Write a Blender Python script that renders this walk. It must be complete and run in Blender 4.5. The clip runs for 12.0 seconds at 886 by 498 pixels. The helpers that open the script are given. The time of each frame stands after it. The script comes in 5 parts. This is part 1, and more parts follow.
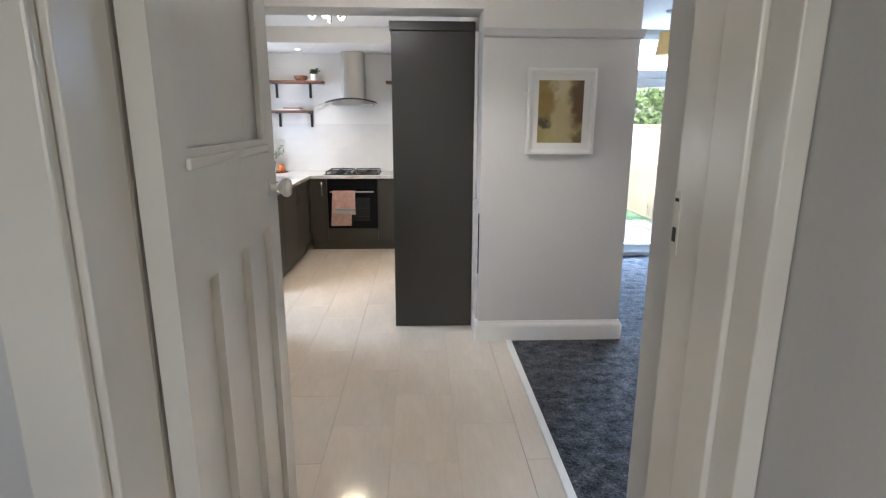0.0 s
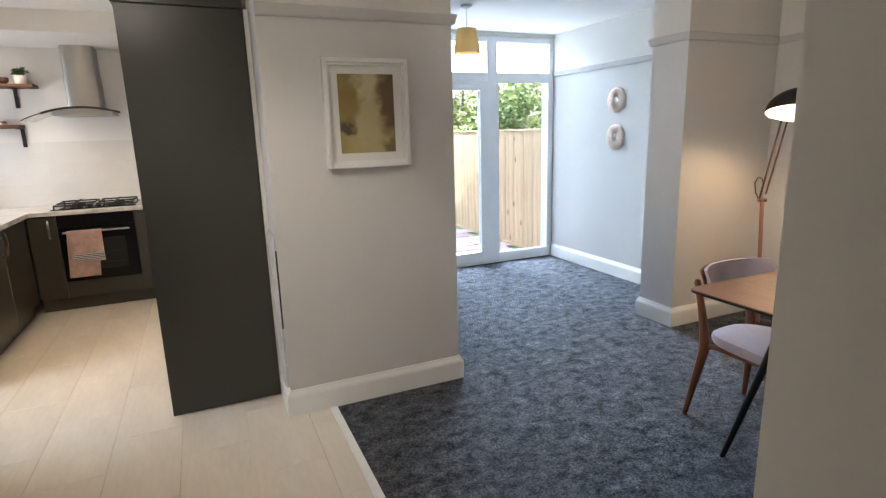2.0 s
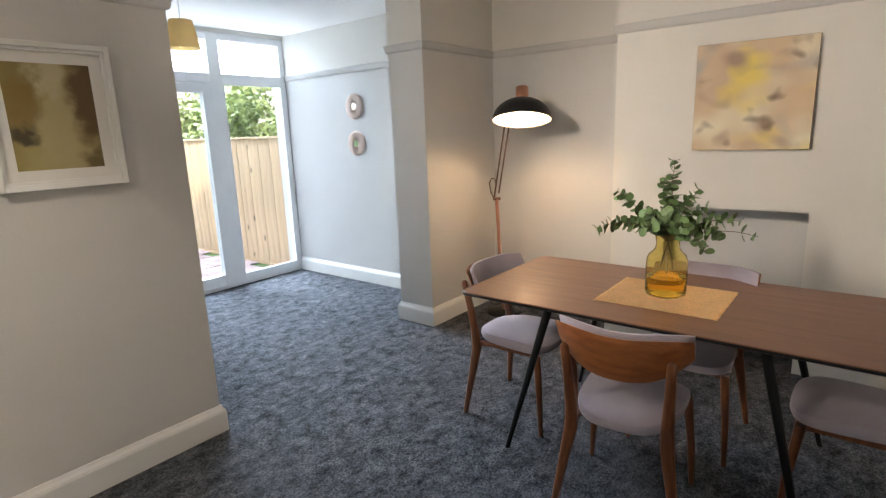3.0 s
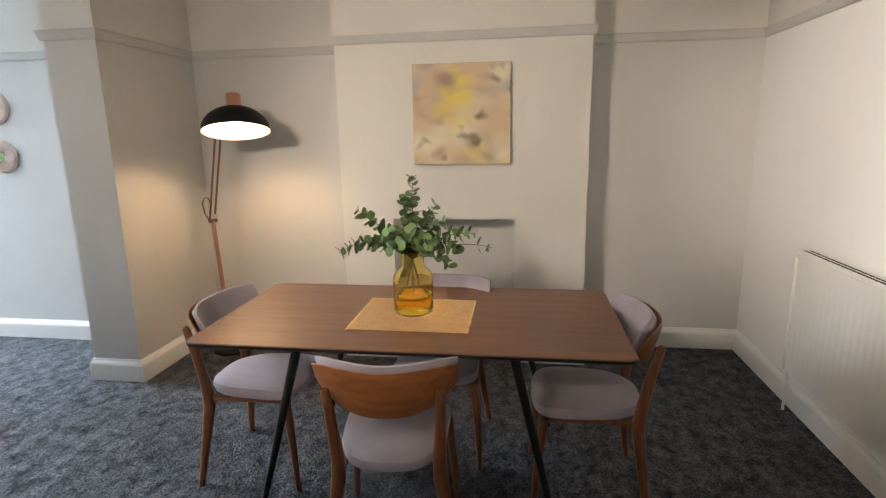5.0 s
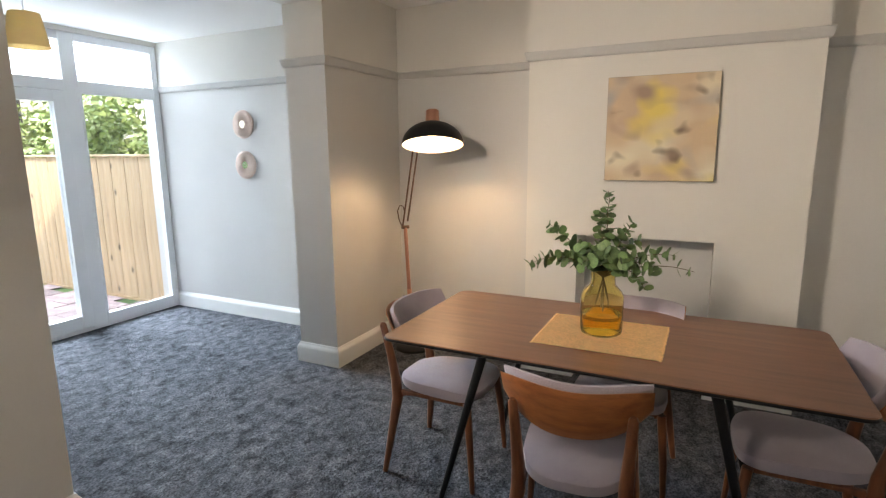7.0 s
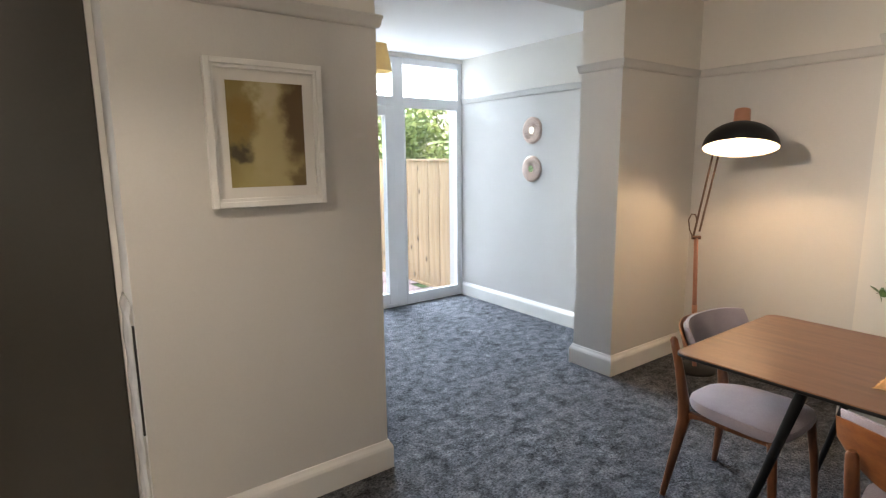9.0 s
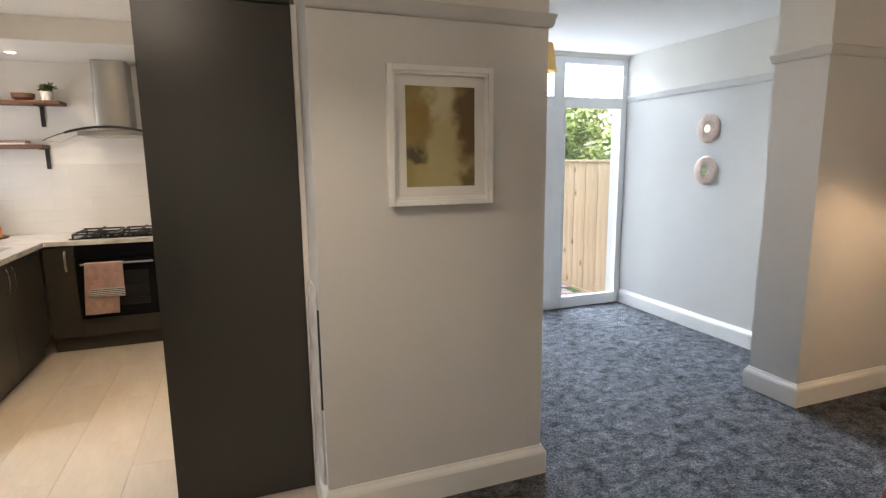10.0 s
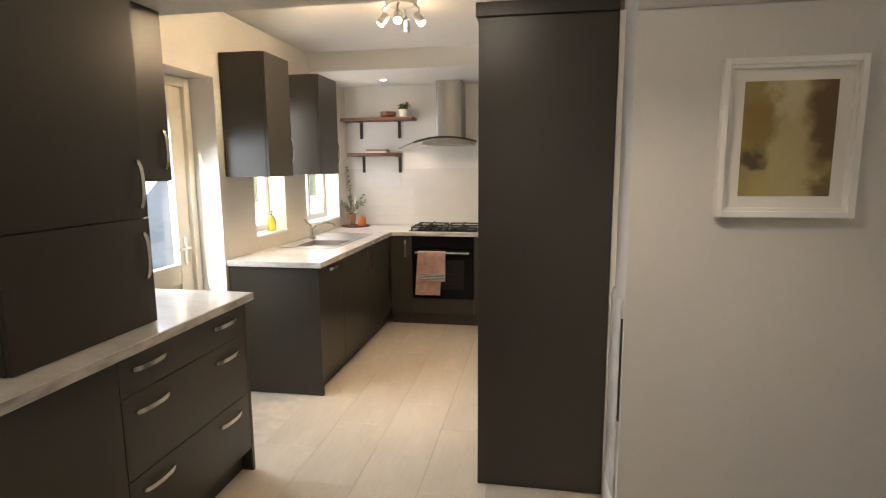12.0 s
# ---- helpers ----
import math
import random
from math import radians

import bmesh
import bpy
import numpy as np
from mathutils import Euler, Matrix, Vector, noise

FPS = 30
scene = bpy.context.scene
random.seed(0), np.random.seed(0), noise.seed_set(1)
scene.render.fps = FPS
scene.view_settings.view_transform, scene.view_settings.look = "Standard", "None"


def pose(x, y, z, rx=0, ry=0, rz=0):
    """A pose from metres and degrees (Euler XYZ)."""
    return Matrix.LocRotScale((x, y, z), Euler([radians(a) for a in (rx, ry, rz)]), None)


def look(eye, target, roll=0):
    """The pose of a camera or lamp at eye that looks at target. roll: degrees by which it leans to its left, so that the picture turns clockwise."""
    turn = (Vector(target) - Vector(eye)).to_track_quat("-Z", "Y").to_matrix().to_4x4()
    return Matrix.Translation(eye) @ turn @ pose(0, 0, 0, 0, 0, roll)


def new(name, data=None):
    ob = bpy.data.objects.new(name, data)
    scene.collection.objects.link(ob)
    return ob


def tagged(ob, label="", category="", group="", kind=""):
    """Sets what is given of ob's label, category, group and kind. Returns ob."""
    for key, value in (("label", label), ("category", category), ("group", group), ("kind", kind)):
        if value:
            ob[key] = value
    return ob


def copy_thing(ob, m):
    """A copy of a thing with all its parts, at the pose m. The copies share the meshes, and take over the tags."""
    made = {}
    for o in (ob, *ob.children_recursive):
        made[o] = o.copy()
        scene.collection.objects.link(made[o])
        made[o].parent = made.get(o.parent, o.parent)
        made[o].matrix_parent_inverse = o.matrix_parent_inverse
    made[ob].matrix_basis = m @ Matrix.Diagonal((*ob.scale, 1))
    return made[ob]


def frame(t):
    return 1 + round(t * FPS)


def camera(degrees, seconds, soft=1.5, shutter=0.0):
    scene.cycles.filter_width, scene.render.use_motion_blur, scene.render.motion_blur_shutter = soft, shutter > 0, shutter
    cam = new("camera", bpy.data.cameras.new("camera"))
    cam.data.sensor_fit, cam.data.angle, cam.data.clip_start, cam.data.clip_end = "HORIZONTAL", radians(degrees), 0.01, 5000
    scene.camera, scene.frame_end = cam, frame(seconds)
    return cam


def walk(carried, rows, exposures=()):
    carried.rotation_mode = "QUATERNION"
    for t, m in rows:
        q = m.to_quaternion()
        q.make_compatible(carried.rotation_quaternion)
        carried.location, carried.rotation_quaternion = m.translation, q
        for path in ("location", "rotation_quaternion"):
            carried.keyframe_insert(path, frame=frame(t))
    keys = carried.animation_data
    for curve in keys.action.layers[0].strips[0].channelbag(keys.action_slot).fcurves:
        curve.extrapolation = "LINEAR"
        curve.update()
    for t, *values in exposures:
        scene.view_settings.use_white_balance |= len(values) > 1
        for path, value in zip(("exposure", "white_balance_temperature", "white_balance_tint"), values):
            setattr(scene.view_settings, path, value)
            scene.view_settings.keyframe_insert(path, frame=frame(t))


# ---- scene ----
cam = camera(78.9, 12.0, soft=1.3)
PATH = [
    (0, (0.184, 0.154, 1.553), (0.267, 2.099, 1.094), 0.2),
    (0.5, (0.151, 0.348, 1.539), (0.335, 2.286, 1.082), 0.1),
    (1, (0.173, 0.545, 1.529), (0.491, 2.466, 1.071), -0.4),
    (1.5, (0.233, 0.825, 1.515), (0.752, 2.705, 1.071), -1.1),
    (2, (0.278, 0.973, 1.521), (1.068, 2.76, 1.093), -1.7),
    (2.5, (0.317, 1.122, 1.521), (1.484, 2.69, 1.095), -2.0),
    (3, (0.335, 1.268, 1.519), (1.867, 2.479, 1.086), -2.1),
    (3.5, (0.342, 1.396, 1.528), (2.123, 2.189, 1.082), -1.7),
    (3.7, (0.35, 1.417, 1.539), (2.19, 2.06, 1.089), -1.6),
    (5.3, (0.559, 1.476, 1.529), (2.495, 1.754, 1.111), -1.0),
    (5.5, (0.561, 1.485, 1.533), (2.491, 1.81, 1.119), -0.9),
    (6, (0.545, 1.519, 1.534), (2.445, 2.0, 1.138), -0.7),
    (6.5, (0.515, 1.555, 1.539), (2.363, 2.219, 1.159), -0.5),
    (6.7, (0.509, 1.554, 1.535), (2.327, 2.3, 1.163), -0.5),
    (8.3, (0.42, 1.627, 1.528), (1.855, 2.979, 1.187), -0.5),
    (8.5, (0.411, 1.63, 1.528), (1.774, 3.054, 1.189), -0.5),
    (9, (0.384, 1.653, 1.526), (1.553, 3.241, 1.192), -0.6),
    (9.5, (0.351, 1.685, 1.527), (1.296, 3.416, 1.194), -0.7),
    (10, (0.325, 1.692, 1.528), (1.02, 3.539, 1.202), -0.6),
    (10.5, (0.309, 1.688, 1.53), (0.737, 3.616, 1.215), -0.5),
    (11, (0.293, 1.68, 1.537), (0.448, 3.65, 1.229), -0.5),
    (11.5, (0.273, 1.681, 1.532), (0.164, 3.655, 1.233), -0.5),
    (12, (0.255, 1.687, 1.528), (-0.09, 3.635, 1.231), -0.4),
]
walk(cam, [(t, look(eye, target, roll)) for t, eye, target, roll in PATH],
     exposures=[(0.0, 1.95, 5600, 12), (1.2, 1.80, 5850, 12), (2.5, 1.68, 6500, 13), (5.5, 1.62, 6850, 13), (8.5, 1.62, 6900, 14), (10.5, 1.50, 7100, 15), (11.5, 1.48, 7400, 15), (12.0, 1.50, 7050, 14)])

# ---------------------------------------------------------------- light
world = bpy.data.worlds.new("sky")
scene.world = world
world.use_nodes = True
wn = world.node_tree.nodes
sky = wn.new("ShaderNodeTexSky")
sky.sky_type = "NISHITA"
sky.sun_disc = False
sky.sun_elevation = radians(39)
sky.sun_rotation = radians(198)
world.node_tree.links.new(sky.outputs[0], wn["Background"].inputs[0])
wn["Background"].inputs[1].default_value = 0.12

sun = new("sun", bpy.data.lights.new("sun", "SUN"))
sun.data.energy, sun.data.angle, sun.data.color = 2.8, radians(0.6), (1.0, 0.94, 0.85)
sun.matrix_world = look((-2.6, -8.0, 6.9), (0, 0, 0))


def area_lamp(name, x, y, z, target, w, h, power, colour):
    """An area lamp in place of daylight, in an opening or out of view."""
    lamp = new(name, bpy.data.lights.new(name, "AREA"))
    lamp.data.shape, lamp.data.size, lamp.data.size_y = "RECTANGLE", w, h
    lamp.data.energy, lamp.data.color = power, colour
    lamp.matrix_world = look((x, y, z), target)
    return lamp


def bulb(name, place, power, colour, radius=0.03):
    lamp = new(name, bpy.data.lights.new(name, "POINT"))
    lamp.data.energy, lamp.data.color, lamp.data.shadow_soft_size = power, colour, radius
    lamp.location = place
    return lamp


def spot(name, place, target, power, colour, angle, radius=0.03, blend=0.6):
    lamp = new(name, bpy.data.lights.new(name, "SPOT"))
    lamp.data.energy, lamp.data.color, lamp.data.shadow_soft_size = power, colour, radius
    lamp.data.spot_size, lamp.data.spot_blend = radians(angle), blend
    lamp.matrix_world = look(place, target)
    return lamp


DAY, HALO, TUNGSTEN, PALE = (0.67, 0.83, 1.0), (1.0, 0.87, 0.70), (1.0, 0.76, 0.47), (0.95, 0.97, 1.0)
# Unseen lamp high over the garden, added in place of sky light.
area_lamp("sky_fill_garden", 4.3, 9.5, 4.05, (2.0, 3.4, 0.4), 3.4, 1.7, 500, DAY)
# Narrow unseen lamp added out in the garden to brighten the radiator wall.
area_lamp("sky_fill_lawn", 3.84, 10.9, 2.0, (2.2, 0.0, 0.9), 0.45, 1.4, 40, (0.95, 0.97, 1.0))
area_lamp("sky_light_top_panes", 3.2, 6.44, 2.28, (3.0, 1.0, 1.0), 1.64, 0.30, 4.5, DAY)
area_lamp("sky_light_sink_a", -1.93, 5.6, 1.55, (0, 5.6, 1.2), 0.45, 1.0, 2, PALE)
area_lamp("sky_light_sink_b", -1.93, 6.66, 1.55, (0, 6.66, 1.2), 0.75, 1.0, 3, PALE)
area_lamp("sky_light_back_door", -2.12, 4.45, 1.42, (-0.6, 4.65, 0.0), 0.6, 0.9, 6.0, (0.78, 0.89, 1.0)).data.spread = radians(150)
# Fill lamp added at the unseen end of the hall.
area_lamp("hall_fill_light", -0.1, -1.42, 1.68, (-0.1, 1.0, 1.2), 0.48, 0.9, 2.1, (1.0, 0.93, 0.80))
bulb("floor_lamp_bulb", (3.832, 3.268, 1.700), 5.2, (1.0, 0.66, 0.37), 0.05)
# Unseen ceiling light inferred from cast shadows; last two heads added to brighten walls.
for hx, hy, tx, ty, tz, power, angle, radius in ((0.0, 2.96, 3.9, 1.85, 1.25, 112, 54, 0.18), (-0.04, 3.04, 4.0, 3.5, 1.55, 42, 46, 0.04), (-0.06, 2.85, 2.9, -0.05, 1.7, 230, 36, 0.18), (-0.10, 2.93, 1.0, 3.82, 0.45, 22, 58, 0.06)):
    spot("unseen_spot_lamp", (hx, hy, 2.43), (tx, ty, tz), power, (1.0, 0.89, 0.75), angle, radius, 1.0)
# Fill bulb added below that unseen light, mainly for the picture wall.
bulb("unseen_fill_lamp", (-0.04, 2.93, 2.38), 3.2, (1.0, 0.89, 0.75), 0.06)
for hx, hy, tx, ty, tz, power, angle in ((-0.72, 5.07, -1.6, 5.1, 2.1, 9, 110), (-0.60, 5.00, -1.3, 4.5, 1.6, 8, 115), (-0.48, 5.08, 0.2, 4.4, 0.8, 9, 100), (-0.60, 5.20, -0.55, 6.2, 0.2, 24, 100)):
    spot("kitchen_spot_lamp", (hx, hy, 2.38), (tx, ty, tz), power, TUNGSTEN, angle, 0.03)
bulb("kitchen_spill_lamp", (-0.60, 5.10, 2.36), 2.0, TUNGSTEN, 0.05)
spot("downlight_lamp", (-1.25, 6.93, 2.375), (-1.25, 6.93, 0), 4, HALO, 120, 0.03)

# ---------------------------------------------------------------- materials


def material(name, colour, rough=0.6, metal=0.0, vary=0.06, scale=4.0, fine=0.0, fine_scale=120.0,
             bump=0.0, bump_scale=60.0, dark=None, stretch=(1, 1, 1), coat=0.0, spec=0.5, random=0.0, transmit=0.0, sheen=0.0):
    """A surface with a broad and a fine variation of its colour, and relief."""
    m = bpy.data.materials.new(name)
    m.use_nodes = True
    nt = m.node_tree
    n, l = nt.nodes, nt.links
    b = n["Principled BSDF"]
    b.inputs["Roughness"].default_value = rough
    b.inputs["Metallic"].default_value = metal
    b.inputs["Coat Weight"].default_value = coat
    b.inputs["Specular IOR Level"].default_value = spec
    b.inputs["Transmission Weight"].default_value = transmit
    b.inputs["Sheen Weight"].default_value = sheen
    tc = n.new("ShaderNodeTexCoord")
    mp = n.new("ShaderNodeMapping")
    mp.inputs["Scale"].default_value = stretch
    l.new(tc.outputs["Object"], mp.inputs["Vector"])
    big = n.new("ShaderNodeTexNoise")
    big.inputs["Scale"].default_value, big.inputs["Detail"].default_value = scale, 5.0
    l.new(mp.outputs[0], big.inputs["Vector"])
    mix = n.new("ShaderNodeMix")
    mix.data_type = "RGBA"
    low = dark or tuple(c * (1 - 2.2 * vary) for c in colour)
    mix.inputs[6].default_value = (*low, 1)
    mix.inputs[7].default_value = (*colour, 1)
    ramp = n.new("ShaderNodeMapRange")
    ramp.inputs[1].default_value, ramp.inputs[2].default_value = 0.3, 0.62
    l.new(big.outputs["Fac"], ramp.inputs[0])
    l.new(ramp.outputs[0], mix.inputs[0])
    out = mix.outputs[2]
    if fine:
        small = n.new("ShaderNodeTexNoise")
        small.inputs["Scale"].default_value, small.inputs["Detail"].default_value = fine_scale, 3.0
        l.new(mp.outputs[0], small.inputs["Vector"])
        mr = n.new("ShaderNodeMapRange")
        mr.inputs[1].default_value, mr.inputs[2].default_value = 0.3, 0.7
        mr.inputs[3].default_value, mr.inputs[4].default_value = 1 - fine, 1 + fine
        l.new(small.outputs["Fac"], mr.inputs[0])
        mul = n.new("ShaderNodeVectorMath")
        mul.operation = "SCALE"
        l.new(out, mul.inputs[0])
        l.new(mr.outputs[0], mul.inputs["Scale"])
        out = mul.outputs[0]
    if random:
        info = n.new("ShaderNodeObjectInfo")
        mr2 = n.new("ShaderNodeMapRange")
        mr2.inputs[3].default_value, mr2.inputs[4].default_value = 1 - random, 1 + random
        l.new(info.outputs["Random"], mr2.inputs[0])
        mul2 = n.new("ShaderNodeVectorMath")
        mul2.operation = "SCALE"
        l.new(out, mul2.inputs[0])
        l.new(mr2.outputs[0], mul2.inputs["Scale"])
        out = mul2.outputs[0]
    l.new(out, b.inputs["Base Color"])
    if bump:
        bn = n.new("ShaderNodeTexNoise")
        bn.inputs["Scale"].default_value, bn.inputs["Detail"].default_value = bump_scale, 4.0
        l.new(mp.outputs[0], bn.inputs["Vector"])
        bp = n.new("ShaderNodeBump")
        bp.inputs["Strength"].default_value, bp.inputs["Distance"].default_value = bump, 0.01
        l.new(bn.outputs["Fac"], bp.inputs["Height"])
        l.new(bp.outputs[0], b.inputs["Normal"])
    return m


def glowing(name, colour, strength):
    m = material(name, colour, 0.4)
    b = m.node_tree.nodes["Principled BSDF"]
    b.inputs["Emission Color"].default_value = (*colour, 1)
    b.inputs["Emission Strength"].default_value = strength
    return m


def clear(name, colour=(1, 1, 1), rough=0.0, ior=1.45):
    m = bpy.data.materials.new(name)
    m.use_nodes = True
    b = m.node_tree.nodes["Principled BSDF"]
    b.inputs["Base Color"].default_value = (*colour, 1)
    b.inputs["Roughness"].default_value, b.inputs["IOR"].default_value = rough, ior
    b.inputs["Transmission Weight"].default_value = 1.0
    return m


M_WALL = material("grey_emulsion", (0.60, 0.585, 0.56), 0.75, vary=0.02, scale=1.5, fine=0.012, bump=0.05, bump_scale=90)
M_UPPER = material("off_white_emulsion", (0.70, 0.67, 0.615), 0.75, vary=0.02, scale=1.5, bump=0.05, bump_scale=90)
M_RAIL = material("grey_eggshell", (0.56, 0.545, 0.52), 0.45, vary=0.02)
M_CEIL = material("white_ceiling_paint", (0.82, 0.81, 0.79), 0.85, vary=0.015, scale=1.2, bump=0.04, bump_scale=70)
M_GLOSS = material("white_gloss_paint", (0.78, 0.74, 0.66), 0.22, vary=0.03, scale=3, bump=0.06, bump_scale=18)
M_SKIRT = material("white_satin_paint", (0.80, 0.79, 0.76), 0.35, vary=0.025, scale=3, bump=0.04, bump_scale=30)
M_FRAME = material("white_upvc", (0.80, 0.81, 0.82), 0.3, vary=0.02)
M_CREAM = material("cream_gloss_paint", (0.78, 0.74, 0.64), 0.3, vary=0.04)
M_PANE = clear("window_glass")
M_PLASTER = material("patched_plaster", (0.62, 0.60, 0.57), 0.7, vary=0.12, scale=9, bump=0.35, bump_scale=25)
# Dark colour that stands in for the shade inside holes and slots.
M_GAP_SHADE = material("gap_shade", (0.03, 0.027, 0.025), 0.9)
M_CARPET = material("charcoal_carpet", (0.172, 0.181, 0.200), 1.0, vary=0.2, scale=11.0, dark=(0.014, 0.0152, 0.0185), fine=0.55, fine_scale=95, bump=1.0, bump_scale=75, stretch=(1.0, 1.2, 1), spec=0.03, sheen=0.0)
for node in M_CARPET.node_tree.nodes:
    if node.type == "TEX_NOISE" and node.inputs["Scale"].default_value < 12:
        node.inputs["Scale"].default_value, node.inputs["Detail"].default_value = 11.0, 9.0
        node.inputs["Roughness"].default_value, node.inputs["Distortion"].default_value = 0.72, 0.3
    if node.type == "BUMP":
        node.inputs["Distance"].default_value = 0.02
    if node.type == "MAP_RANGE" and abs(node.inputs[2].default_value - 0.62) < 1e-3:
        node.inputs[1].default_value, node.inputs[2].default_value = 0.29, 0.75
M_TILE = material("cream_porcelain", (0.70, 0.625, 0.525), 0.085, vary=0.05, scale=2.2, dark=(0.65, 0.575, 0.48), fine=0.025, fine_scale=14, stretch=(3.5, 0.7, 1), bump=0.03, bump_scale=6, random=0.035)
M_GROUT = material("beige_grout", (0.66, 0.59, 0.50), 0.9, vary=0.08, scale=12)
M_UNIT = material("dark_grey_cabinet", (0.040, 0.036, 0.028), 0.35, vary=0.05, scale=2, fine=0.04, fine_scale=60, bump=0.02, bump_scale=200)
M_UNIT_IN = material("dark_carcass", (0.03, 0.028, 0.025), 0.6)
M_TOP = material("pale_marbled_worktop", (0.72, 0.71, 0.69), 0.2, vary=0.1, scale=3.2, dark=(0.61, 0.58, 0.54), fine=0.05, fine_scale=22, stretch=(1, 1.8, 1))
M_EDGE = material("marbled_edging", (0.60, 0.58, 0.54), 0.25, vary=0.1, scale=9, dark=(0.36, 0.32, 0.28), fine=0.05, fine_scale=22, stretch=(1, 1, 3))
M_CHROME = material("brushed_nickel", (0.66, 0.64, 0.60), 0.25, 1.0, vary=0.04, scale=20)
M_STEEL = material("stainless_steel", (0.56, 0.56, 0.56), 0.40, 1.0, vary=0.04, scale=5, stretch=(1, 1, 14))
M_HOOD = material("satin_hood_steel", (0.46, 0.45, 0.43), 0.45, 1.0, vary=0.02, scale=2)
M_BLACK_GLASS = material("black_oven_glass", (0.006, 0.006, 0.007), 0.08, vary=0.0, spec=0.12)
M_BLACK = material("black_metal", (0.006, 0.006, 0.006), 0.45, vary=0.1, scale=10, spec=0.3)
M_IRON = material("cast_iron", (0.012, 0.012, 0.013), 0.5, bump=0.2, bump_scale=200)
M_SHELF = material("dark_stained_wood", (0.15, 0.065, 0.035), 0.5, vary=0.25, scale=5, dark=(0.06, 0.025, 0.014), stretch=(1, 12, 12), bump=0.15, bump_scale=30)
M_WTILE = material("white_ceramic_tile", (0.78, 0.78, 0.77), 0.12, vary=0.02, scale=3, random=0.012)
M_WALNUT = material("walnut_veneer", (0.20, 0.088, 0.044), 0.42, vary=0.18, scale=2.2, dark=(0.14, 0.060, 0.031), fine=0.06, fine_scale=30, stretch=(16, 1, 16), bump=0.05, bump_scale=40, coat=0.08)
M_CHAIRWOOD = material("mid_brown_beech", (0.20, 0.070, 0.026), 0.34, vary=0.15, scale=4, dark=(0.105, 0.036, 0.014), fine=0.08, fine_scale=24, stretch=(10, 10, 1.2), bump=0.04, coat=0.1)
M_CHAIRPLY = material("mid_brown_bent_ply", (0.34, 0.118, 0.036), 0.32, vary=0.15, scale=4, dark=(0.22, 0.075, 0.025), fine=0.08, fine_scale=24, stretch=(10, 1.2, 12), bump=0.04, coat=0.1)
M_FABRIC = material("lilac_grey_fabric", (0.39, 0.335, 0.372), 0.95, vary=0.06, scale=6, fine=0.16, fine_scale=420, bump=0.35, bump_scale=500, sheen=0.3, spec=0.2)
M_COPPER = material("brushed_copper", (0.72, 0.36, 0.24), 0.3, 1.0, vary=0.05)
M_ROSEWOOD = material("rose_lacquered_tube", (0.50, 0.24, 0.17), 0.35, 0.5, vary=0.08)
M_BRONZE = material("dark_bronze_rod", (0.13, 0.075, 0.05), 0.4, 0.7, vary=0.08)
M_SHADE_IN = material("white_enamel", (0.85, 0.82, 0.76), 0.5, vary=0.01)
M_BULB = glowing("lit_bulb", (1.0, 0.80, 0.55), 8)
M_SPOT_ON = glowing("lit_spot", (1.0, 0.86, 0.62), 12)
M_PENDANT = material("mustard_fabric", (0.92, 0.78, 0.48), 0.9, vary=0.06, scale=12, fine=0.1, fine_scale=300)
nt = M_PENDANT.node_tree
thin, blend = nt.nodes.new("ShaderNodeBsdfTranslucent"), nt.nodes.new("ShaderNodeMixShader")
thin.inputs["Color"].default_value = (0.98, 0.83, 0.52, 1)
blend.inputs[0].default_value = 0.65
nt.links.new(nt.nodes["Principled BSDF"].outputs[0], blend.inputs[1])
nt.links.new(thin.outputs[0], blend.inputs[2])
nt.links.new(blend.outputs[0], nt.nodes["Material Output"].inputs["Surface"])
M_VASE = clear("amber_glass", (0.95, 0.86, 0.48), 0.02, 1.25)
M_WATER = clear("amber_water", (0.92, 0.70, 0.24), 0.0, 1.3)
M_MAT = material("woven_jute", (0.97, 0.62, 0.28), 0.95, vary=0.04, scale=14, fine=0.16, fine_scale=160, bump=0.12, bump_scale=160)
M_LEAF = material("eucalyptus_leaf", (0.165, 0.255, 0.095), 0.45, vary=0.2, scale=12, dark=(0.07, 0.135, 0.05), random=0.35)
M_SAGE = material("sage_leaf", (0.26, 0.32, 0.22), 0.6, vary=0.15, scale=12, random=0.25)
M_STEM = material("eucalyptus_stem", (0.13, 0.10, 0.05), 0.7)
M_RADIATOR = material("white_enamelled_steel", (0.75, 0.74, 0.705), 0.3, vary=0.02)
M_MIRROR = material("mirror_glass", (0.92, 0.92, 0.92), 0.02, 1.0, vary=0.0)
M_ROSE = material("pleated_rose_gold", (0.62, 0.47, 0.39), 0.5, 0.12, vary=0.06, scale=20)
M_PINK = material("coral_towel", (0.92, 0.62, 0.52), 0.95, vary=0.1, scale=20, fine=0.18, fine_scale=120, bump=0.6, bump_scale=300)
M_STRIPE = material("white_stripe", (0.75, 0.72, 0.68), 0.95)
M_TERRA = material("brown_plant_pot", (0.26, 0.16, 0.11), 0.7, vary=0.1)
M_ORANGE = material("orange_candle", (0.70, 0.22, 0.06), 0.5, vary=0.05)
M_WHITEPOT = material("white_glazed_pot", (0.75, 0.74, 0.71), 0.3)
M_YELLOW = material("yellow_soap", (0.85, 0.70, 0.10), 0.12, vary=0.02, transmit=0.6)
M_FENCE = material("new_pine_fence", (0.57, 0.40, 0.235), 0.8, vary=0.10, scale=3, dark=(0.42, 0.275, 0.15), fine=0.07, fine_scale=40, stretch=(6, 6, 0.6), bump=0.2, bump_scale=40, random=0.07)
fn, fl = M_FENCE.node_tree.nodes, M_FENCE.node_tree.links
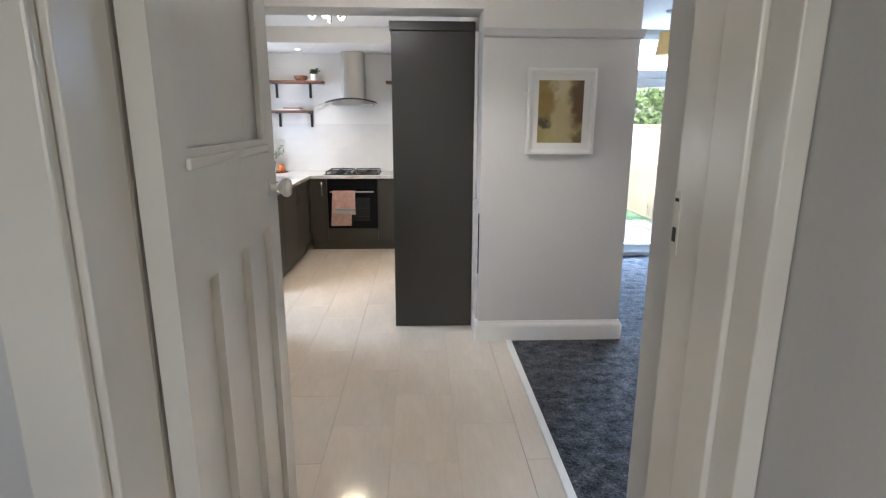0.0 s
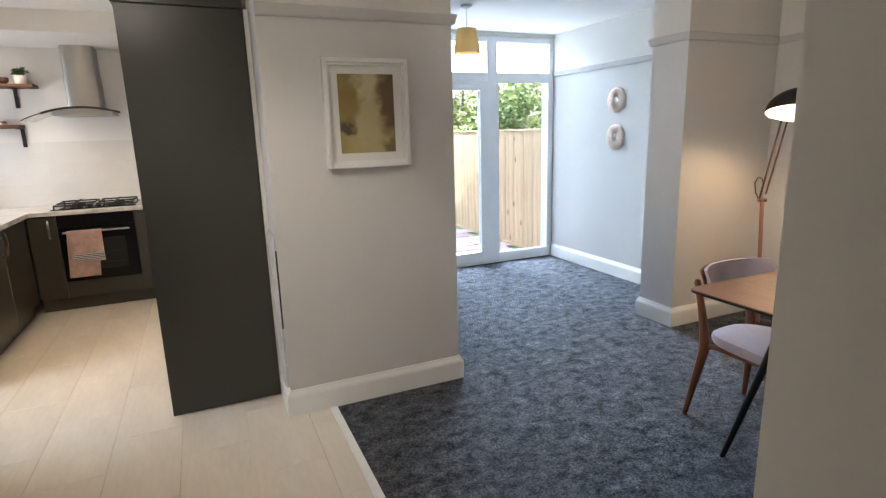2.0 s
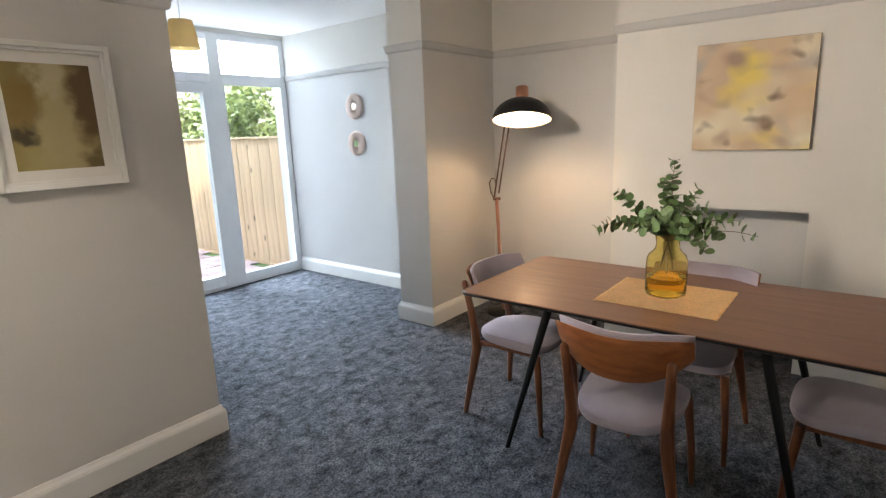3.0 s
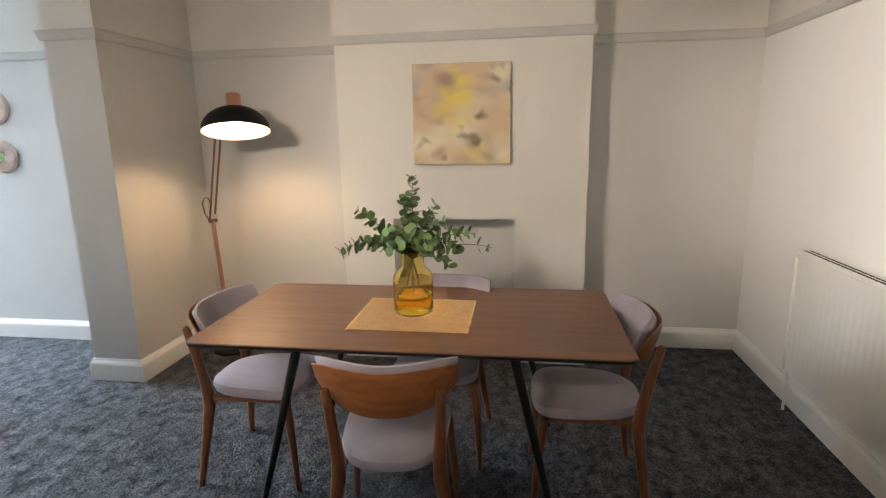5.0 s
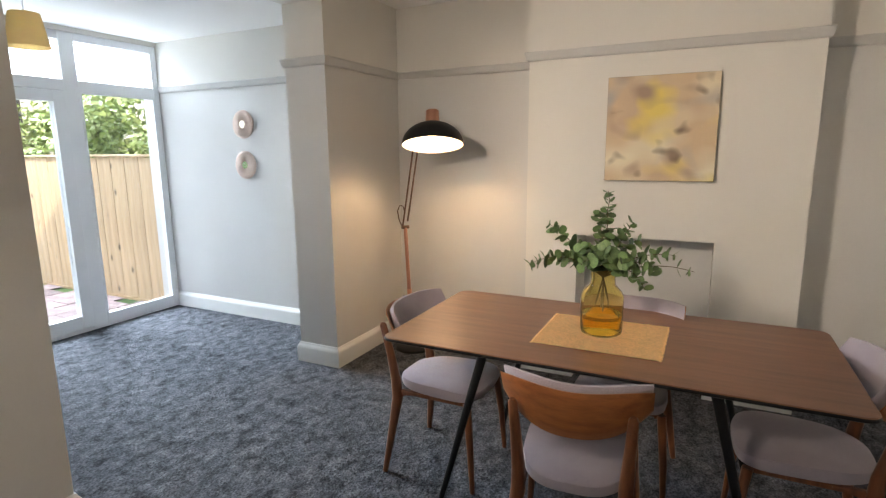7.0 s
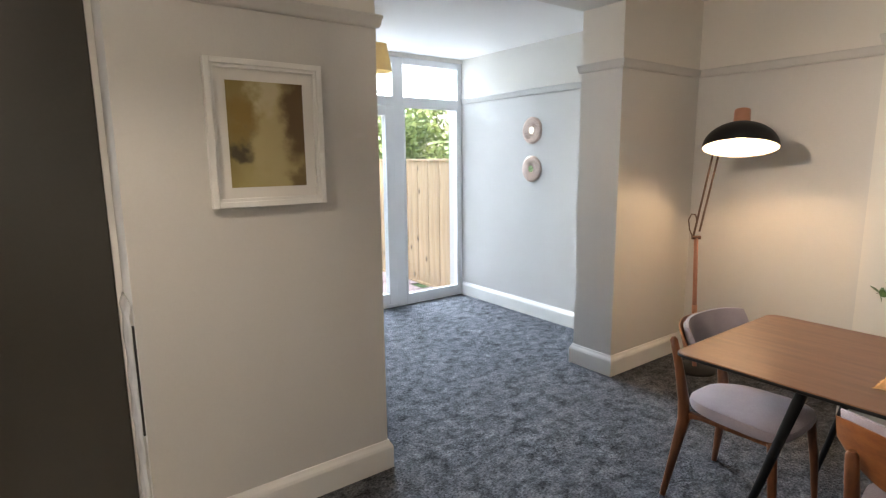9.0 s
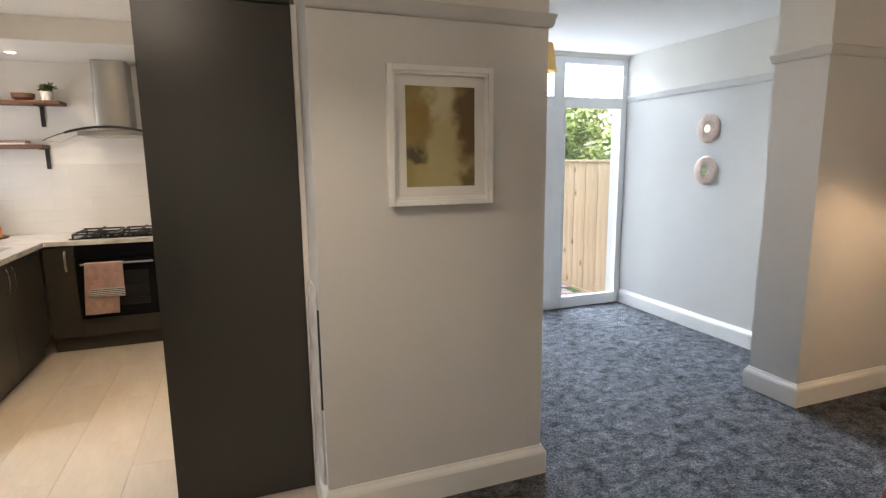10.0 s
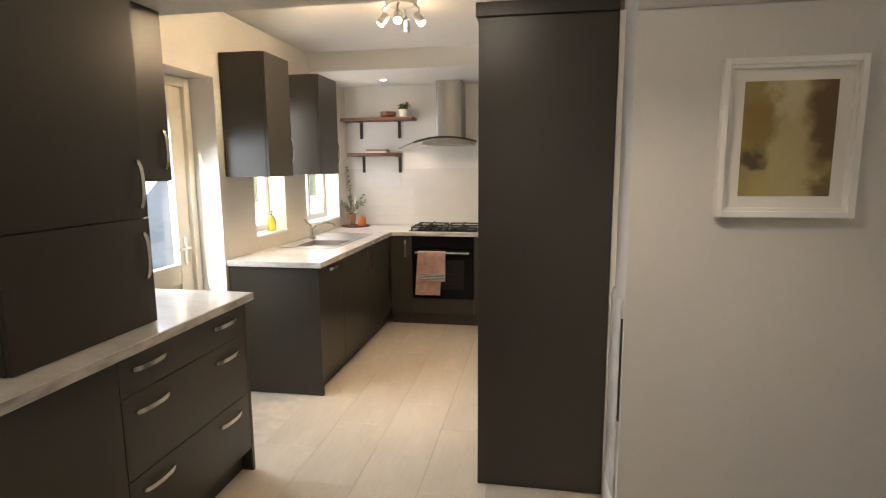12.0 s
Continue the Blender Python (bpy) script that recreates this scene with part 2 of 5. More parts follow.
# dark knots scattered over the boards
knot_at, knot_map, knot, knot_in = fn.new("ShaderNodeNewGeometry"), fn.new("ShaderNodeMapping"), fn.new("ShaderNodeTexVoronoi"), fn.new("ShaderNodeMapRange")
knot_map.inputs["Scale"].default_value = (1.0, 1.0, 0.55)
knot.inputs["Scale"].default_value = 5.5
knot_in.inputs[1].default_value, knot_in.inputs[2].default_value, knot_in.inputs[3].default_value, knot_in.inputs[4].default_value = 0.06, 0.15, 0.30, 1.0
fl.new(knot_at.outputs["Position"], knot_map.inputs["Vector"])
fl.new(knot_map.outputs[0], knot.inputs["Vector"])
fl.new(knot.outputs["Distance"], knot_in.inputs[0])
knot_mul = fn.new("ShaderNodeVectorMath")
knot_mul.operation = "SCALE"
fl.new(fn["Principled BSDF"].inputs["Base Color"].links[0].from_socket, knot_mul.inputs[0])
fl.new(knot_in.outputs[0], knot_mul.inputs["Scale"])
fl.new(knot_mul.outputs[0], fn["Principled BSDF"].inputs["Base Color"])
M_PAVING = material("red_brown_paving", (0.30, 0.22, 0.21), 0.9, vary=0.15, scale=6, fine=0.15, fine_scale=60, bump=0.3, bump_scale=50, random=0.25)
M_GRASS = material("lawn_grass", (0.08, 0.14, 0.035), 1.0, vary=0.25, scale=6, fine=0.3, fine_scale=120, bump=0.8, bump_scale=150)
M_HEDGE = material("hedge_leaf", (0.23, 0.29, 0.085), 0.5, vary=0.2, scale=10, dark=(0.12, 0.18, 0.05))
M_RENDER = material("grey_house_render", (0.38, 0.40, 0.43), 0.9, vary=0.06, bump=0.2)
M_WHITE_RENDER = material("pale_house_render", (0.68, 0.65, 0.60), 0.9, vary=0.04, scale=2, bump=0.2)
M_ROOF = material("brown_roof_tile", (0.25, 0.15, 0.11), 0.8, vary=0.15, scale=3, bump=0.4, bump_scale=8)

# ---------------------------------------------------------------- mesh helpers


def finish(name, bm, mat, parent=None, smooth=False):
    me = bpy.data.meshes.new(name)
    if smooth:
        for f in bm.faces:
            f.smooth = True
        for e in bm.edges:
            if len(e.link_faces) == 2 and e.calc_face_angle(0) > radians(38):
                e.smooth = False
    bm.normal_update()
    bm.to_mesh(me)
    bm.free()
    me.materials.append(mat)
    ob = new(name, me)
    if parent is not None:
        ob.parent = parent
    return ob


def part(name, bm, mat, parent, label="", smooth=False):
    ob = finish(name, bm, mat, parent, smooth)
    if label:
        tagged(ob, label=label)
    return ob


def thing(name, x, y, z, label, category, group="", rz=0.0):
    ob = new(name)
    ob.empty_display_size = 0.1
    ob.matrix_world = pose(x, y, z, 0, 0, rz)
    return tagged(ob, label, category, group)


def boxes(*spans, bevel=0.0, bm=None):
    """Boxes given as (x0, x1, y0, y1, z0, z1), in one mesh."""
    bm = bm or bmesh.new()
    made = []
    for x0, x1, y0, y1, z0, z1 in spans:
        r = bmesh.ops.create_cube(bm, size=1.0, matrix=Matrix.Translation(((x0 + x1) / 2, (y0 + y1) / 2, (z0 + z1) / 2)) @ Matrix.Diagonal((x1 - x0, y1 - y0, z1 - z0, 1)))
        made += r["verts"]
    if bevel:
        edges = {e for v in made for e in v.link_edges}
        bmesh.ops.bevel(bm, geom=list(edges), offset=bevel, segments=2, affect="EDGES", profile=0.5)
    return bm


def tube(points, radii, sides=12, bm=None, caps=True):
    """A round bar along points, with its own radius at each."""
    bm = bm or bmesh.new()
    pts = [Vector(p) for p in points]
    if not isinstance(radii, (list, tuple)):
        radii = [radii] * len(pts)
    rings = []
    for i, p in enumerate(pts):
        d = (pts[min(i + 1, len(pts) - 1)] - pts[max(i - 1, 0)]).normalized()
        u = d.cross(Vector((0, 0, 1)) if abs(d.z) < 0.9 else Vector((1, 0, 0))).normalized()
        w = d.cross(u)
        rings.append([bm.verts.new(p + radii[i] * (math.cos(a) * u + math.sin(a) * w)) for a in (2 * math.pi * k / sides for k in range(sides))])
    for a, b in zip(rings, rings[1:]):
        for k in range(sides):
            bm.faces.new((a[k], a[(k + 1) % sides], b[(k + 1) % sides], b[k]))
    if caps:
        bm.faces.new(rings[0][::-1])
        bm.faces.new(rings[-1])
    bmesh.ops.recalc_face_normals(bm, faces=bm.faces)
    return bm


def lathe(profile, sides=32, bm=None, closed=False):
    """A turned body about z from (radius, height) pairs."""
    bm = bm or bmesh.new()
    rings = []
    for r, z in profile:
        if r < 1e-5:
            rings.append([bm.verts.new((0, 0, z))])
        else:
            rings.append([bm.verts.new((r * math.cos(2 * math.pi * k / sides), r * math.sin(2 * math.pi * k / sides), z)) for k in range(sides)])
    pairs = list(zip(rings, rings[1:])) + ([(rings[-1], rings[0])] if closed else [])
    for a, b in pairs:
        for k in range(sides):
            j = (k + 1) % sides
            if len(a) == 1 and len(b) > 1:
                bm.faces.new((a[0], b[j], b[k]))
            elif len(b) == 1 and len(a) > 1:
                bm.faces.new((a[k], a[j], b[0]))
            elif len(a) > 1:
                bm.faces.new((a[k], a[j], b[j], b[k]))
    bmesh.ops.recalc_face_normals(bm, faces=bm.faces)
    return bm


def sweep(path, profile, bm=None, closed=False):
    """A moulding: profile (out, up) pairs carried along a plan path of (x, y), its inside on the left of the way."""
    bm = bm or bmesh.new()
    n = len(path)
    rings = []
    for i in range(n):
        p = Vector(path[i])
        d0 = (p - Vector(path[i - 1])).normalized() if i else None
        d1 = (Vector(path[i + 1]) - p).normalized() if i < n - 1 else None
        d0, d1 = d0 or d1, d1 or d0
        n0, n1 = Vector((-d0.y, d0.x)), Vector((-d1.y, d1.x))
        m = (n0 + n1)
        m = m / max(m.dot(n0), 0.2)
        rings.append([bm.verts.new((p.x + m.x * o, p.y + m.y * o, z)) for o, z in profile])
    k = len(profile)
    for a, b in zip(rings, rings[1:]):
        for j in range(k):
            bm.faces.new((a[j], a[(j + 1) % k], b[(j + 1) % k], b[j]))
    bm.faces.new(rings[0])
    bm.faces.new(rings[-1][::-1])
    bmesh.ops.recalc_face_normals(bm, faces=bm.faces)
    return bm


def structure(name, bm, mat, label, category, smooth=False):
    return tagged(finish(name, bm, mat, None, smooth), label, category, kind="structure")


# ---------------------------------------------------------------- structure
Z_TOP = 2.62          # dining and near ceiling
Z_EXT = 2.54          # garden room ceiling
Z_KIT = 2.55           # kitchen ceiling
Z_LOW = 2.385         # lowered ceiling over the hob
RAIL = 2.14           # picture rail

# lower walls are grey, above the rail off-white
Z_R = RAIL + 0.004


def wall(name, spans, label, upper=True):
    """A wall of boxes; above the picture rail it is painted off-white."""
    if not upper:
        return structure(name, boxes(*spans), M_WALL, label, "wall")
    low = [(a, b, c, d, e, min(f, Z_R)) for a, b, c, d, e, f in spans if e < Z_R]
    high = [(a, b, c, d, max(e, Z_R), f) for a, b, c, d, e, f in spans if f > Z_R]
    ob = structure(name, boxes(*low), M_WALL, label, "wall")
    if high:
        part("upper_wall", boxes(*high), M_UPPER, ob, "off-white paint above the picture rail")
    return ob


wall("wall_picture", [(0.596, 1.624, 3.82, 4.11, 0, Z_TOP)], "pale grey wall stub between kitchen and garden room")
wall("wall_pier", [(3.445, 4.62, 3.85, 4.18, 0, Z_TOP)], "pale grey wall nib beside the garden room opening")
wall("wall_chimney", [(4.0, 4.62, 1.05, 1.50, 0, Z_TOP), (4.0, 4.62, 2.30, 2.645, 0, Z_TOP), (4.0, 4.62, 1.50, 2.30, 0.98, Z_TOP), (4.30, 4.62, 1.50, 2.30, 0, 0.98)], "off-white chimney breast with a blocked square fireplace recess").data.materials[0] = M_UPPER
structure("wall_recess_back", boxes((4.27, 4.299, 1.502, 2.298, 0, 0.978)), M_WALL, "grey board closing the fireplace recess", "wall")
wall("wall_alcove_a", [(4.37, 4.62, 2.645, 3.85, 0, Z_TOP)], "pale grey alcove wall behind the lamp")
wall("wall_alcove_b", [(4.37, 4.62, -0.3, 1.05, 0, Z_TOP)], "pale grey alcove wall beside the chimney")
wall("wall_radiator", [(0.82, 4.37, -0.3, -0.05, 0, Z_TOP)], "white painted wall with a radiator on it").data.materials[0] = M_CEIL
wall("wall_hall_side", [(0.66, 0.82, -1.5, 1.225, 0, Z_TOP)], "end of the partition wall beside the hall door")
wall("wall_hall_left", [(-1.98, -0.302, 0.90, 1.03, 0, Z_TOP), (-0.302, 0.66, 0.90, 1.03, 2.06, Z_TOP)], "wall round the hall door", upper=False)
wall("wall_hall_outer", [(-0.75, -0.62, -1.5, 0.90, 0, Z_TOP)], "hall side wall", upper=False)
# The opening is added, so that lamp and sky can light the hall.
wall("wall_hall_back", [(-0.75, -0.35, -1.65, -1.5, 0, Z_TOP), (0.15, 0.82, -1.65, -1.5, 0, Z_TOP), (-0.35, 0.15, -1.65, -1.5, 2.15, Z_TOP), (-0.35, 0.15, -1.65, -1.5, 0, 1.2)], "unseen hall end wall with an opening added for fill light", upper=False)
wall("wall_garden_side", [(4.085, 4.35, 4.18, 6.55, 0, Z_EXT)], "cool grey wall with two small mirrors")
wall("wall_garden", [(0.70, 2.33, 6.30, 6.50, 0, Z_EXT), (2.33, 4.085, 6.30, 6.50, 2.50, Z_EXT)], "garden room end wall round the glazed doors")
wall("wall_kitchen_side", [(0.59, 0.70, 4.11, 7.5, 0, Z_TOP)], "wall between kitchen and garden room", upper=False)
wall("wall_kitchen_end", [(-2.05, 0.59, 7.33, 7.5, 0, Z_TOP)], "white kitchen end wall", upper=False).data.materials[0] = M_CEIL

# left kitchen wall with its back door and two windows
XL = -1.80
SPANS = [(-2.05, XL, 0.9, 3.95, 0, Z_TOP), (-2.05, XL, 3.95, 4.93, 2.11, Z_TOP), (-2.05, XL, 4.93, 5.36, 0, Z_TOP),
         (-2.05, XL, 5.36, 5.85, 0, 1.03), (-2.05, XL, 5.36, 5.85, 2.12, Z_TOP), (-2.05, XL, 5.85, 6.26, 0, Z_TOP),
         (-2.05, XL, 6.26, 7.06, 0, 1.03), (-2.05, XL, 6.26, 7.06, 2.12, Z_TOP), (-2.05, XL, 7.06, 7.33, 0, Z_TOP)]
structure("wall_kitchen_left", boxes(*SPANS), M_UPPER, "cream-white kitchen wall with a door and two windows", "wall")

structure("beam_dining", boxes((1.624, 3.445, 3.85, 4.18, 2.49, Z_TOP)), M_UPPER, "pale beam over the garden room opening", "beam")
structure("beam_kitchen", boxes((XL, 0.596, 3.82, 4.11, 2.255, Z_TOP)), M_UPPER, "white header over the kitchen opening", "beam")
structure("ceiling_dining", boxes((-2.05, 4.62, -1.65, 3.84, Z_TOP, Z_TOP + 0.1)), M_CEIL, "plain white ceiling", "ceiling")
structure("ceiling_kitchen", boxes((-2.05, 0.70, 3.84, 7.5, Z_KIT, Z_TOP + 0.1)), M_CEIL, "plain white kitchen ceiling", "ceiling")
structure("ceiling_lowered", boxes((XL, 0.59, 6.40, 7.33, Z_LOW, Z_KIT)), M_CEIL, "lowered white ceiling over the hob", "ceiling")
structure("ceiling_garden", boxes((0.70, 4.35, 4.18, 6.55, Z_EXT, Z_EXT + 0.12)), M_CEIL, "plain white garden room ceiling", "ceiling")
structure("ceiling_beam_cap", boxes((0.70, 4.62, 3.84, 4.18, Z_TOP, Z_TOP + 0.1)), M_CEIL, "plain white ceiling", "ceiling")

# floors
structure("floor_carpet", boxes((0.835, 4.62, -0.3, 3.84, -0.1, 0.004), (0.70, 4.35, 3.84, 6.40, -0.1, 0.004)), M_CARPET, "deep charcoal mottled carpet", "carpet")
structure("floor_tiles", boxes((-2.05, 0.82, -1.65, 3.84, -0.1, -0.006), (-2.05, 0.70, 3.84, 7.5, -0.1, -0.006)), M_GROUT, "glossy cream floor tiles", "floor")
structure("trim_carpet", boxes((0.80, 0.84, 1.225, 3.815, -0.02, 0.010), bevel=0.003), M_SKIRT, "white threshold strip between tiles and carpet", "trim")

# skirting boards and picture rails
SK = [(0.0, 0.0), (0.022, 0.0), (0.022, 0.112), (0.018, 0.125), (0.010, 0.138), (0.006, 0.150), (0.0, 0.150)]
PR = [(0.0, RAIL - 0.055), (0.008, RAIL - 0.055), (0.014, RAIL - 0.050), (0.019, RAIL - 0.040), (0.021, RAIL - 0.022), (0.026, RAIL - 0.014), (0.027, RAIL - 0.004), (0.022, RAIL + 0.001), (0.0, RAIL + 0.002)]


def skirting(path):
    structure("baseboard", sweep(path, SK), M_SKIRT, "tall white moulded skirting board", "skirting board")


def rail(path):
    structure("trim_picture_rail", sweep(path, PR), M_RAIL, "grey painted picture rail", "picture rail", smooth=True)


skirting([(0.702, 4.11), (1.624, 4.11), (1.624, 3.82), (0.596, 3.82), (0.596, 4.11)])
rail([(1.624, 4.11), (1.624, 3.82), (0.596, 3.82)])
skirting([(4.0, 1.50), (4.0, 1.05), (4.37, 1.05), (4.37, -0.05), (0.82, -0.05), (0.82, 1.225)][::-1])
skirting([(4.085, 6.30), (4.085, 4.18), (3.445, 4.18), (3.445, 3.85), (4.37, 3.85), (4.37, 2.645), (4.0, 2.645), (4.0, 2.30)][::-1])
rail([(4.085, 6.30), (4.085, 4.18), (3.445, 4.18), (3.445, 3.85), (4.37, 3.85), (4.37, 2.645), (4.0, 2.645), (4.0, 1.05), (4.37, 1.05), (4.37, -0.05), (0.82, -0.05), (0.82, 1.225)][::-1])

# ---------------------------------------------------------------- hall door and frame
# lining, stops and architraves of the doorway
frame_ob = tagged(new("door_frame"), "white gloss painted door lining and architrave", "door frame", kind="structure")
part("jamb", boxes((-0.302, -0.272, 0.885, 1.020, 0, 2.06), bevel=0.003), M_GLOSS, frame_ob)
part("jamb", boxes((0.625, 0.658, 0.80, 1.065, 0, 2.06), bevel=0.003), M_GLOSS, frame_ob)
part("head", boxes((-0.272, 0.625, 0.885, 1.035, 2.03, 2.059), bevel=0.003), M_GLOSS, frame_ob)
part("door_stop", boxes((0.613, 0.625, 0.86, 0.95, 0, 2.03), bevel=0.003), M_GLOSS, frame_ob)
part("architrave", boxes((-0.388, -0.284, 0.862, 0.884, 0, 2.13), bevel=0.005), M_GLOSS, frame_ob)
plate = part("strike_plate", boxes((0.6235, 0.627, 1.040, 1.0635, 1.33, 1.44), bevel=0.0008), M_GLOSS, frame_ob, "painted-over metal keep with a dark latch hole")
# Dark pieces on the plate stand in for the shaded hole and slot.
part("latch_hole", boxes((0.6225, 0.6240, 1.046, 1.058, 1.352, 1.377)), M_GAP_SHADE, plate)
part("latch_slot", boxes((0.6225, 0.6240, 1.046, 1.058, 1.422, 1.428)), M_GAP_SHADE, plate)
part("architrave", boxes((-0.377, -0.276, 1.032, 1.056, 0, 2.13), bevel=0.004), M_GLOSS, frame_ob)


def hall_door():
    """One wide panel over three upright ones, built with its hinge at the origin and its hall face towards +x."""
    W, H, T = 0.865, 2.02, 0.044
    ob = thing("panel_door", -0.268, 1.032, 0.006, "open white gloss painted four-panel timber door", "door", rz=3.4)
    stile, top, low = 0.105, 0.11, 0.20
    z1, z2 = 1.24, 1.485         # top of the narrow panels, foot of the wide one
    lower = [(e - 0.115, e, low, z1) for e in (0.220, 0.477, 0.732)]
    upper = [(stile, 0.735, z2, H - top)]
    # solid members
    spans = [(0, T, 0, stile, 0, H), (0, T, 0.735, W, 0, H), (0, T, stile, 0.735, 0, low), (0, T, stile, 0.735, z1, z2), (0, T, stile, 0.735, H - top, H)]
    for a, b in ((lower[0][1], lower[1][0]), (lower[1][1], lower[2][0])):
        spans.append((0, T, a, b, low, z1))
    part("leaf_frame", boxes(*spans), M_GLOSS, ob)
    for y0, y1, a, b in lower + upper:
        part("panel", boxes((0.019, T - 0.019, y0, y1, a, b)), M_GLOSS, ob)
    for y0, y1, a, b in upper:
        bm = bmesh.new()
        for face in (T - 0.001, 0.001):
            s = 1 if face > 0.01 else -1
            for (p, q, r, u) in ((y0, y0 + 0.014, a, b), (y1 - 0.014, y1, a, b), (y0, y1, a, a + 0.014), (y0, y1, b - 0.014, b)):
                boxes((min(face, face - s * 0.008), max(face, face - s * 0.008), p, q, r, u), bm=bm)
        part("moulding", bm, M_GLOSS, ob)
    # sill bead below the wide panel
    part("bead", boxes((T, T + 0.010, stile - 0.012, 0.747, z2 - 0.024, z2 - 0.002), bevel=0.004), M_GLOSS, ob)
    for side, x0 in ((1, T), (-1, 0.0)):
        bm = lathe([(0.0, 0.0), (0.024, 0.0), (0.024, 0.006), (0.011, 0.010), (0.010, 0.030), (0.018, 0.036), (0.028, 0.046), (0.029, 0.056), (0.022, 0.066), (0.0, 0.070)], 24)
        bm.transform(Matrix.Translation((x0, W - 0.12, 1.355)) @ Matrix.Rotation(radians(90 * side), 4, "Y"))
        part("knob", bm, M_GLOSS, ob, "white painted round door knob", smooth=True)
    part("latch_plate", boxes((0.008, T - 0.008, W - 0.001, W + 0.002, 1.25, 1.41)), M_CHROME, ob)
    for z in (0.25, 1.75):
        bm = tube([(-0.004, -0.002, z), (-0.004, -0.002, z + 0.09)], 0.006, 10)
        part("hinge", bm, M_GLOSS, ob)
    return ob


hall_door()

# ---------------------------------------------------------------- garden doors
YW0, YW1 = 6.315, 6.385


def pane(parent, x0, x1, z0, z1, y=6.35, name="pane"):
    ob = part(name, boxes((x0, x1, y - 0.004, y + 0.004, z0, z1)), M_PANE, parent)
    ob.visible_shadow = False
    return ob


win = tagged(new("window_1"), "white plastic glazed screen with a door and top lights", "window", kind="structure")
part("window_frame", boxes((2.335, 2.395, YW0, YW1, 0, 2.5), (4.025, 4.083, YW0, YW1, 0, 2.5), (3.225, 3.345, YW0, YW1, 0, 2.5),
                           (2.395, 3.225, YW0, YW1, 2.435, 2.5), (3.345, 4.025, YW0, YW1, 2.435, 2.5),
                           (2.395, 3.225, YW0, YW1, 2.035, 2.125), (3.345, 4.025, YW0, YW1, 2.035, 2.125),
                           (3.345, 4.025, YW0, YW1, 0, 0.105), (2.395, 3.225, YW0, YW1, 0, 0.035), bevel=0.004), M_FRAME, win)
part("glazing_bead", boxes((3.345, 3.360, YW0 - 0.004, YW0 + 0.02, 0.105, 2.035), (4.010, 4.025, YW0 - 0.004, YW0 + 0.02, 0.105, 2.035),
                           (3.360, 4.010, YW0 - 0.004, YW0 + 0.02, 0.105, 0.120), (3.360, 4.010, YW0 - 0.004, YW0 + 0.02, 2.020, 2.035)), M_FRAME, win)
for x0, x1, z0, z1 in ((2.395, 3.225, 2.125, 2.435), (3.345, 4.025, 2.125, 2.435), (3.345, 4.025, 0.105, 2.035)):
    pane(win, x0, x1, z0, z1)
gd = thing("garden_door", 2.40, 6.33, 0.04, "white plastic fully glazed garden door, closed", "door")
part("leaf_frame", boxes((0, 0.095, -0.03, 0.05, 0, 1.99), (0.725, 0.82, -0.03, 0.05, 0, 1.99), (0.095, 0.725, -0.03, 0.05, 1.90, 1.99), (0.095, 0.725, -0.03, 0.05, 0, 0.115), bevel=0.005), M_FRAME, gd)
pane(gd, 0.095, 0.725, 0.115, 1.90, y=0.012)
bm = boxes((0.035, 0.060, -0.042, -0.028, 0.92, 1.14), bevel=0.003)
tube([(0.047, -0.04, 1.06), (0.047, -0.07, 1.06), (0.16, -0.07, 1.06)], 0.008, 10, bm)
part("handle", bm, M_FRAME, gd, smooth=True)

# kitchen windows
for name, y0, y1, mullions in (("window_2", 5.36, 5.85, ()), ("window_3", 6.26, 7.06, (6.66,))):
    w = tagged(new(name), "white plastic kitchen window in a deep white reveal", "window", kind="structure")
    sp = [(-2.02, -1.95, y0, y0 + 0.055, 1.03, 2.12), (-2.02, -1.95, y1 - 0.055, y1, 1.03, 2.12), (-2.02, -1.95, y0 + 0.055, y1 - 0.055, 1.03, 1.09), (-2.02, -1.95, y0 + 0.055, y1 - 0.055, 2.06, 2.12)]
    sp += [(-2.02, -1.95, m - 0.03, m + 0.03, 1.09, 2.06) for m in mullions]
    part("window_frame", boxes(*sp, bevel=0.004), M_FRAME, w)
    part("window_sill", boxes((-1.95, -1.785, y0, y1, 1.02, 1.036), bevel=0.003), M_FRAME, w)
    p = part("pane", boxes((-1.99, -1.982, y0 + 0.05, y1 - 0.05, 1.085, 2.065)), M_PANE, w)
    p.visible_shadow = False

# back door, glazed above, in its recess
bd = thing("back_door", -2.045, 3.97, 0.0, "cream painted back door with a glazed upper half", "door")
part("door_frame", boxes((-0.01, 0.075, -0.015, 0.045, 0, 2.10), (-0.01, 0.075, 0.90, 0.955, 0, 2.10), (-0.01, 0.075, 0.045, 0.90, 2.045, 2.10), bevel=0.004), M_CREAM, bd)
part("leaf_frame", boxes((0.0, 0.05, 0.05, 0.17, 0.01, 2.04), (0.0, 0.05, 0.775, 0.895, 0.01, 2.04), (0.0, 0.05, 0.17, 0.775, 1.93, 2.04), (0.0, 0.05, 0.17, 0.775, 0.80, 0.93), (0.0, 0.05, 0.17, 0.775, 0.01, 0.20), bevel=0.004), M_CREAM, bd)
part("panel", boxes((0.015, 0.035, 0.17, 0.775, 0.20, 0.80)), M_CREAM, bd)
p = part("pane", boxes((0.02, 0.028, 0.17, 0.775, 0.93, 1.93)), M_PANE, bd)
p.visible_shadow = False
bm = boxes((0.05, 0.056, 0.815, 0.850, 0.92, 1.10), bevel=0.002)
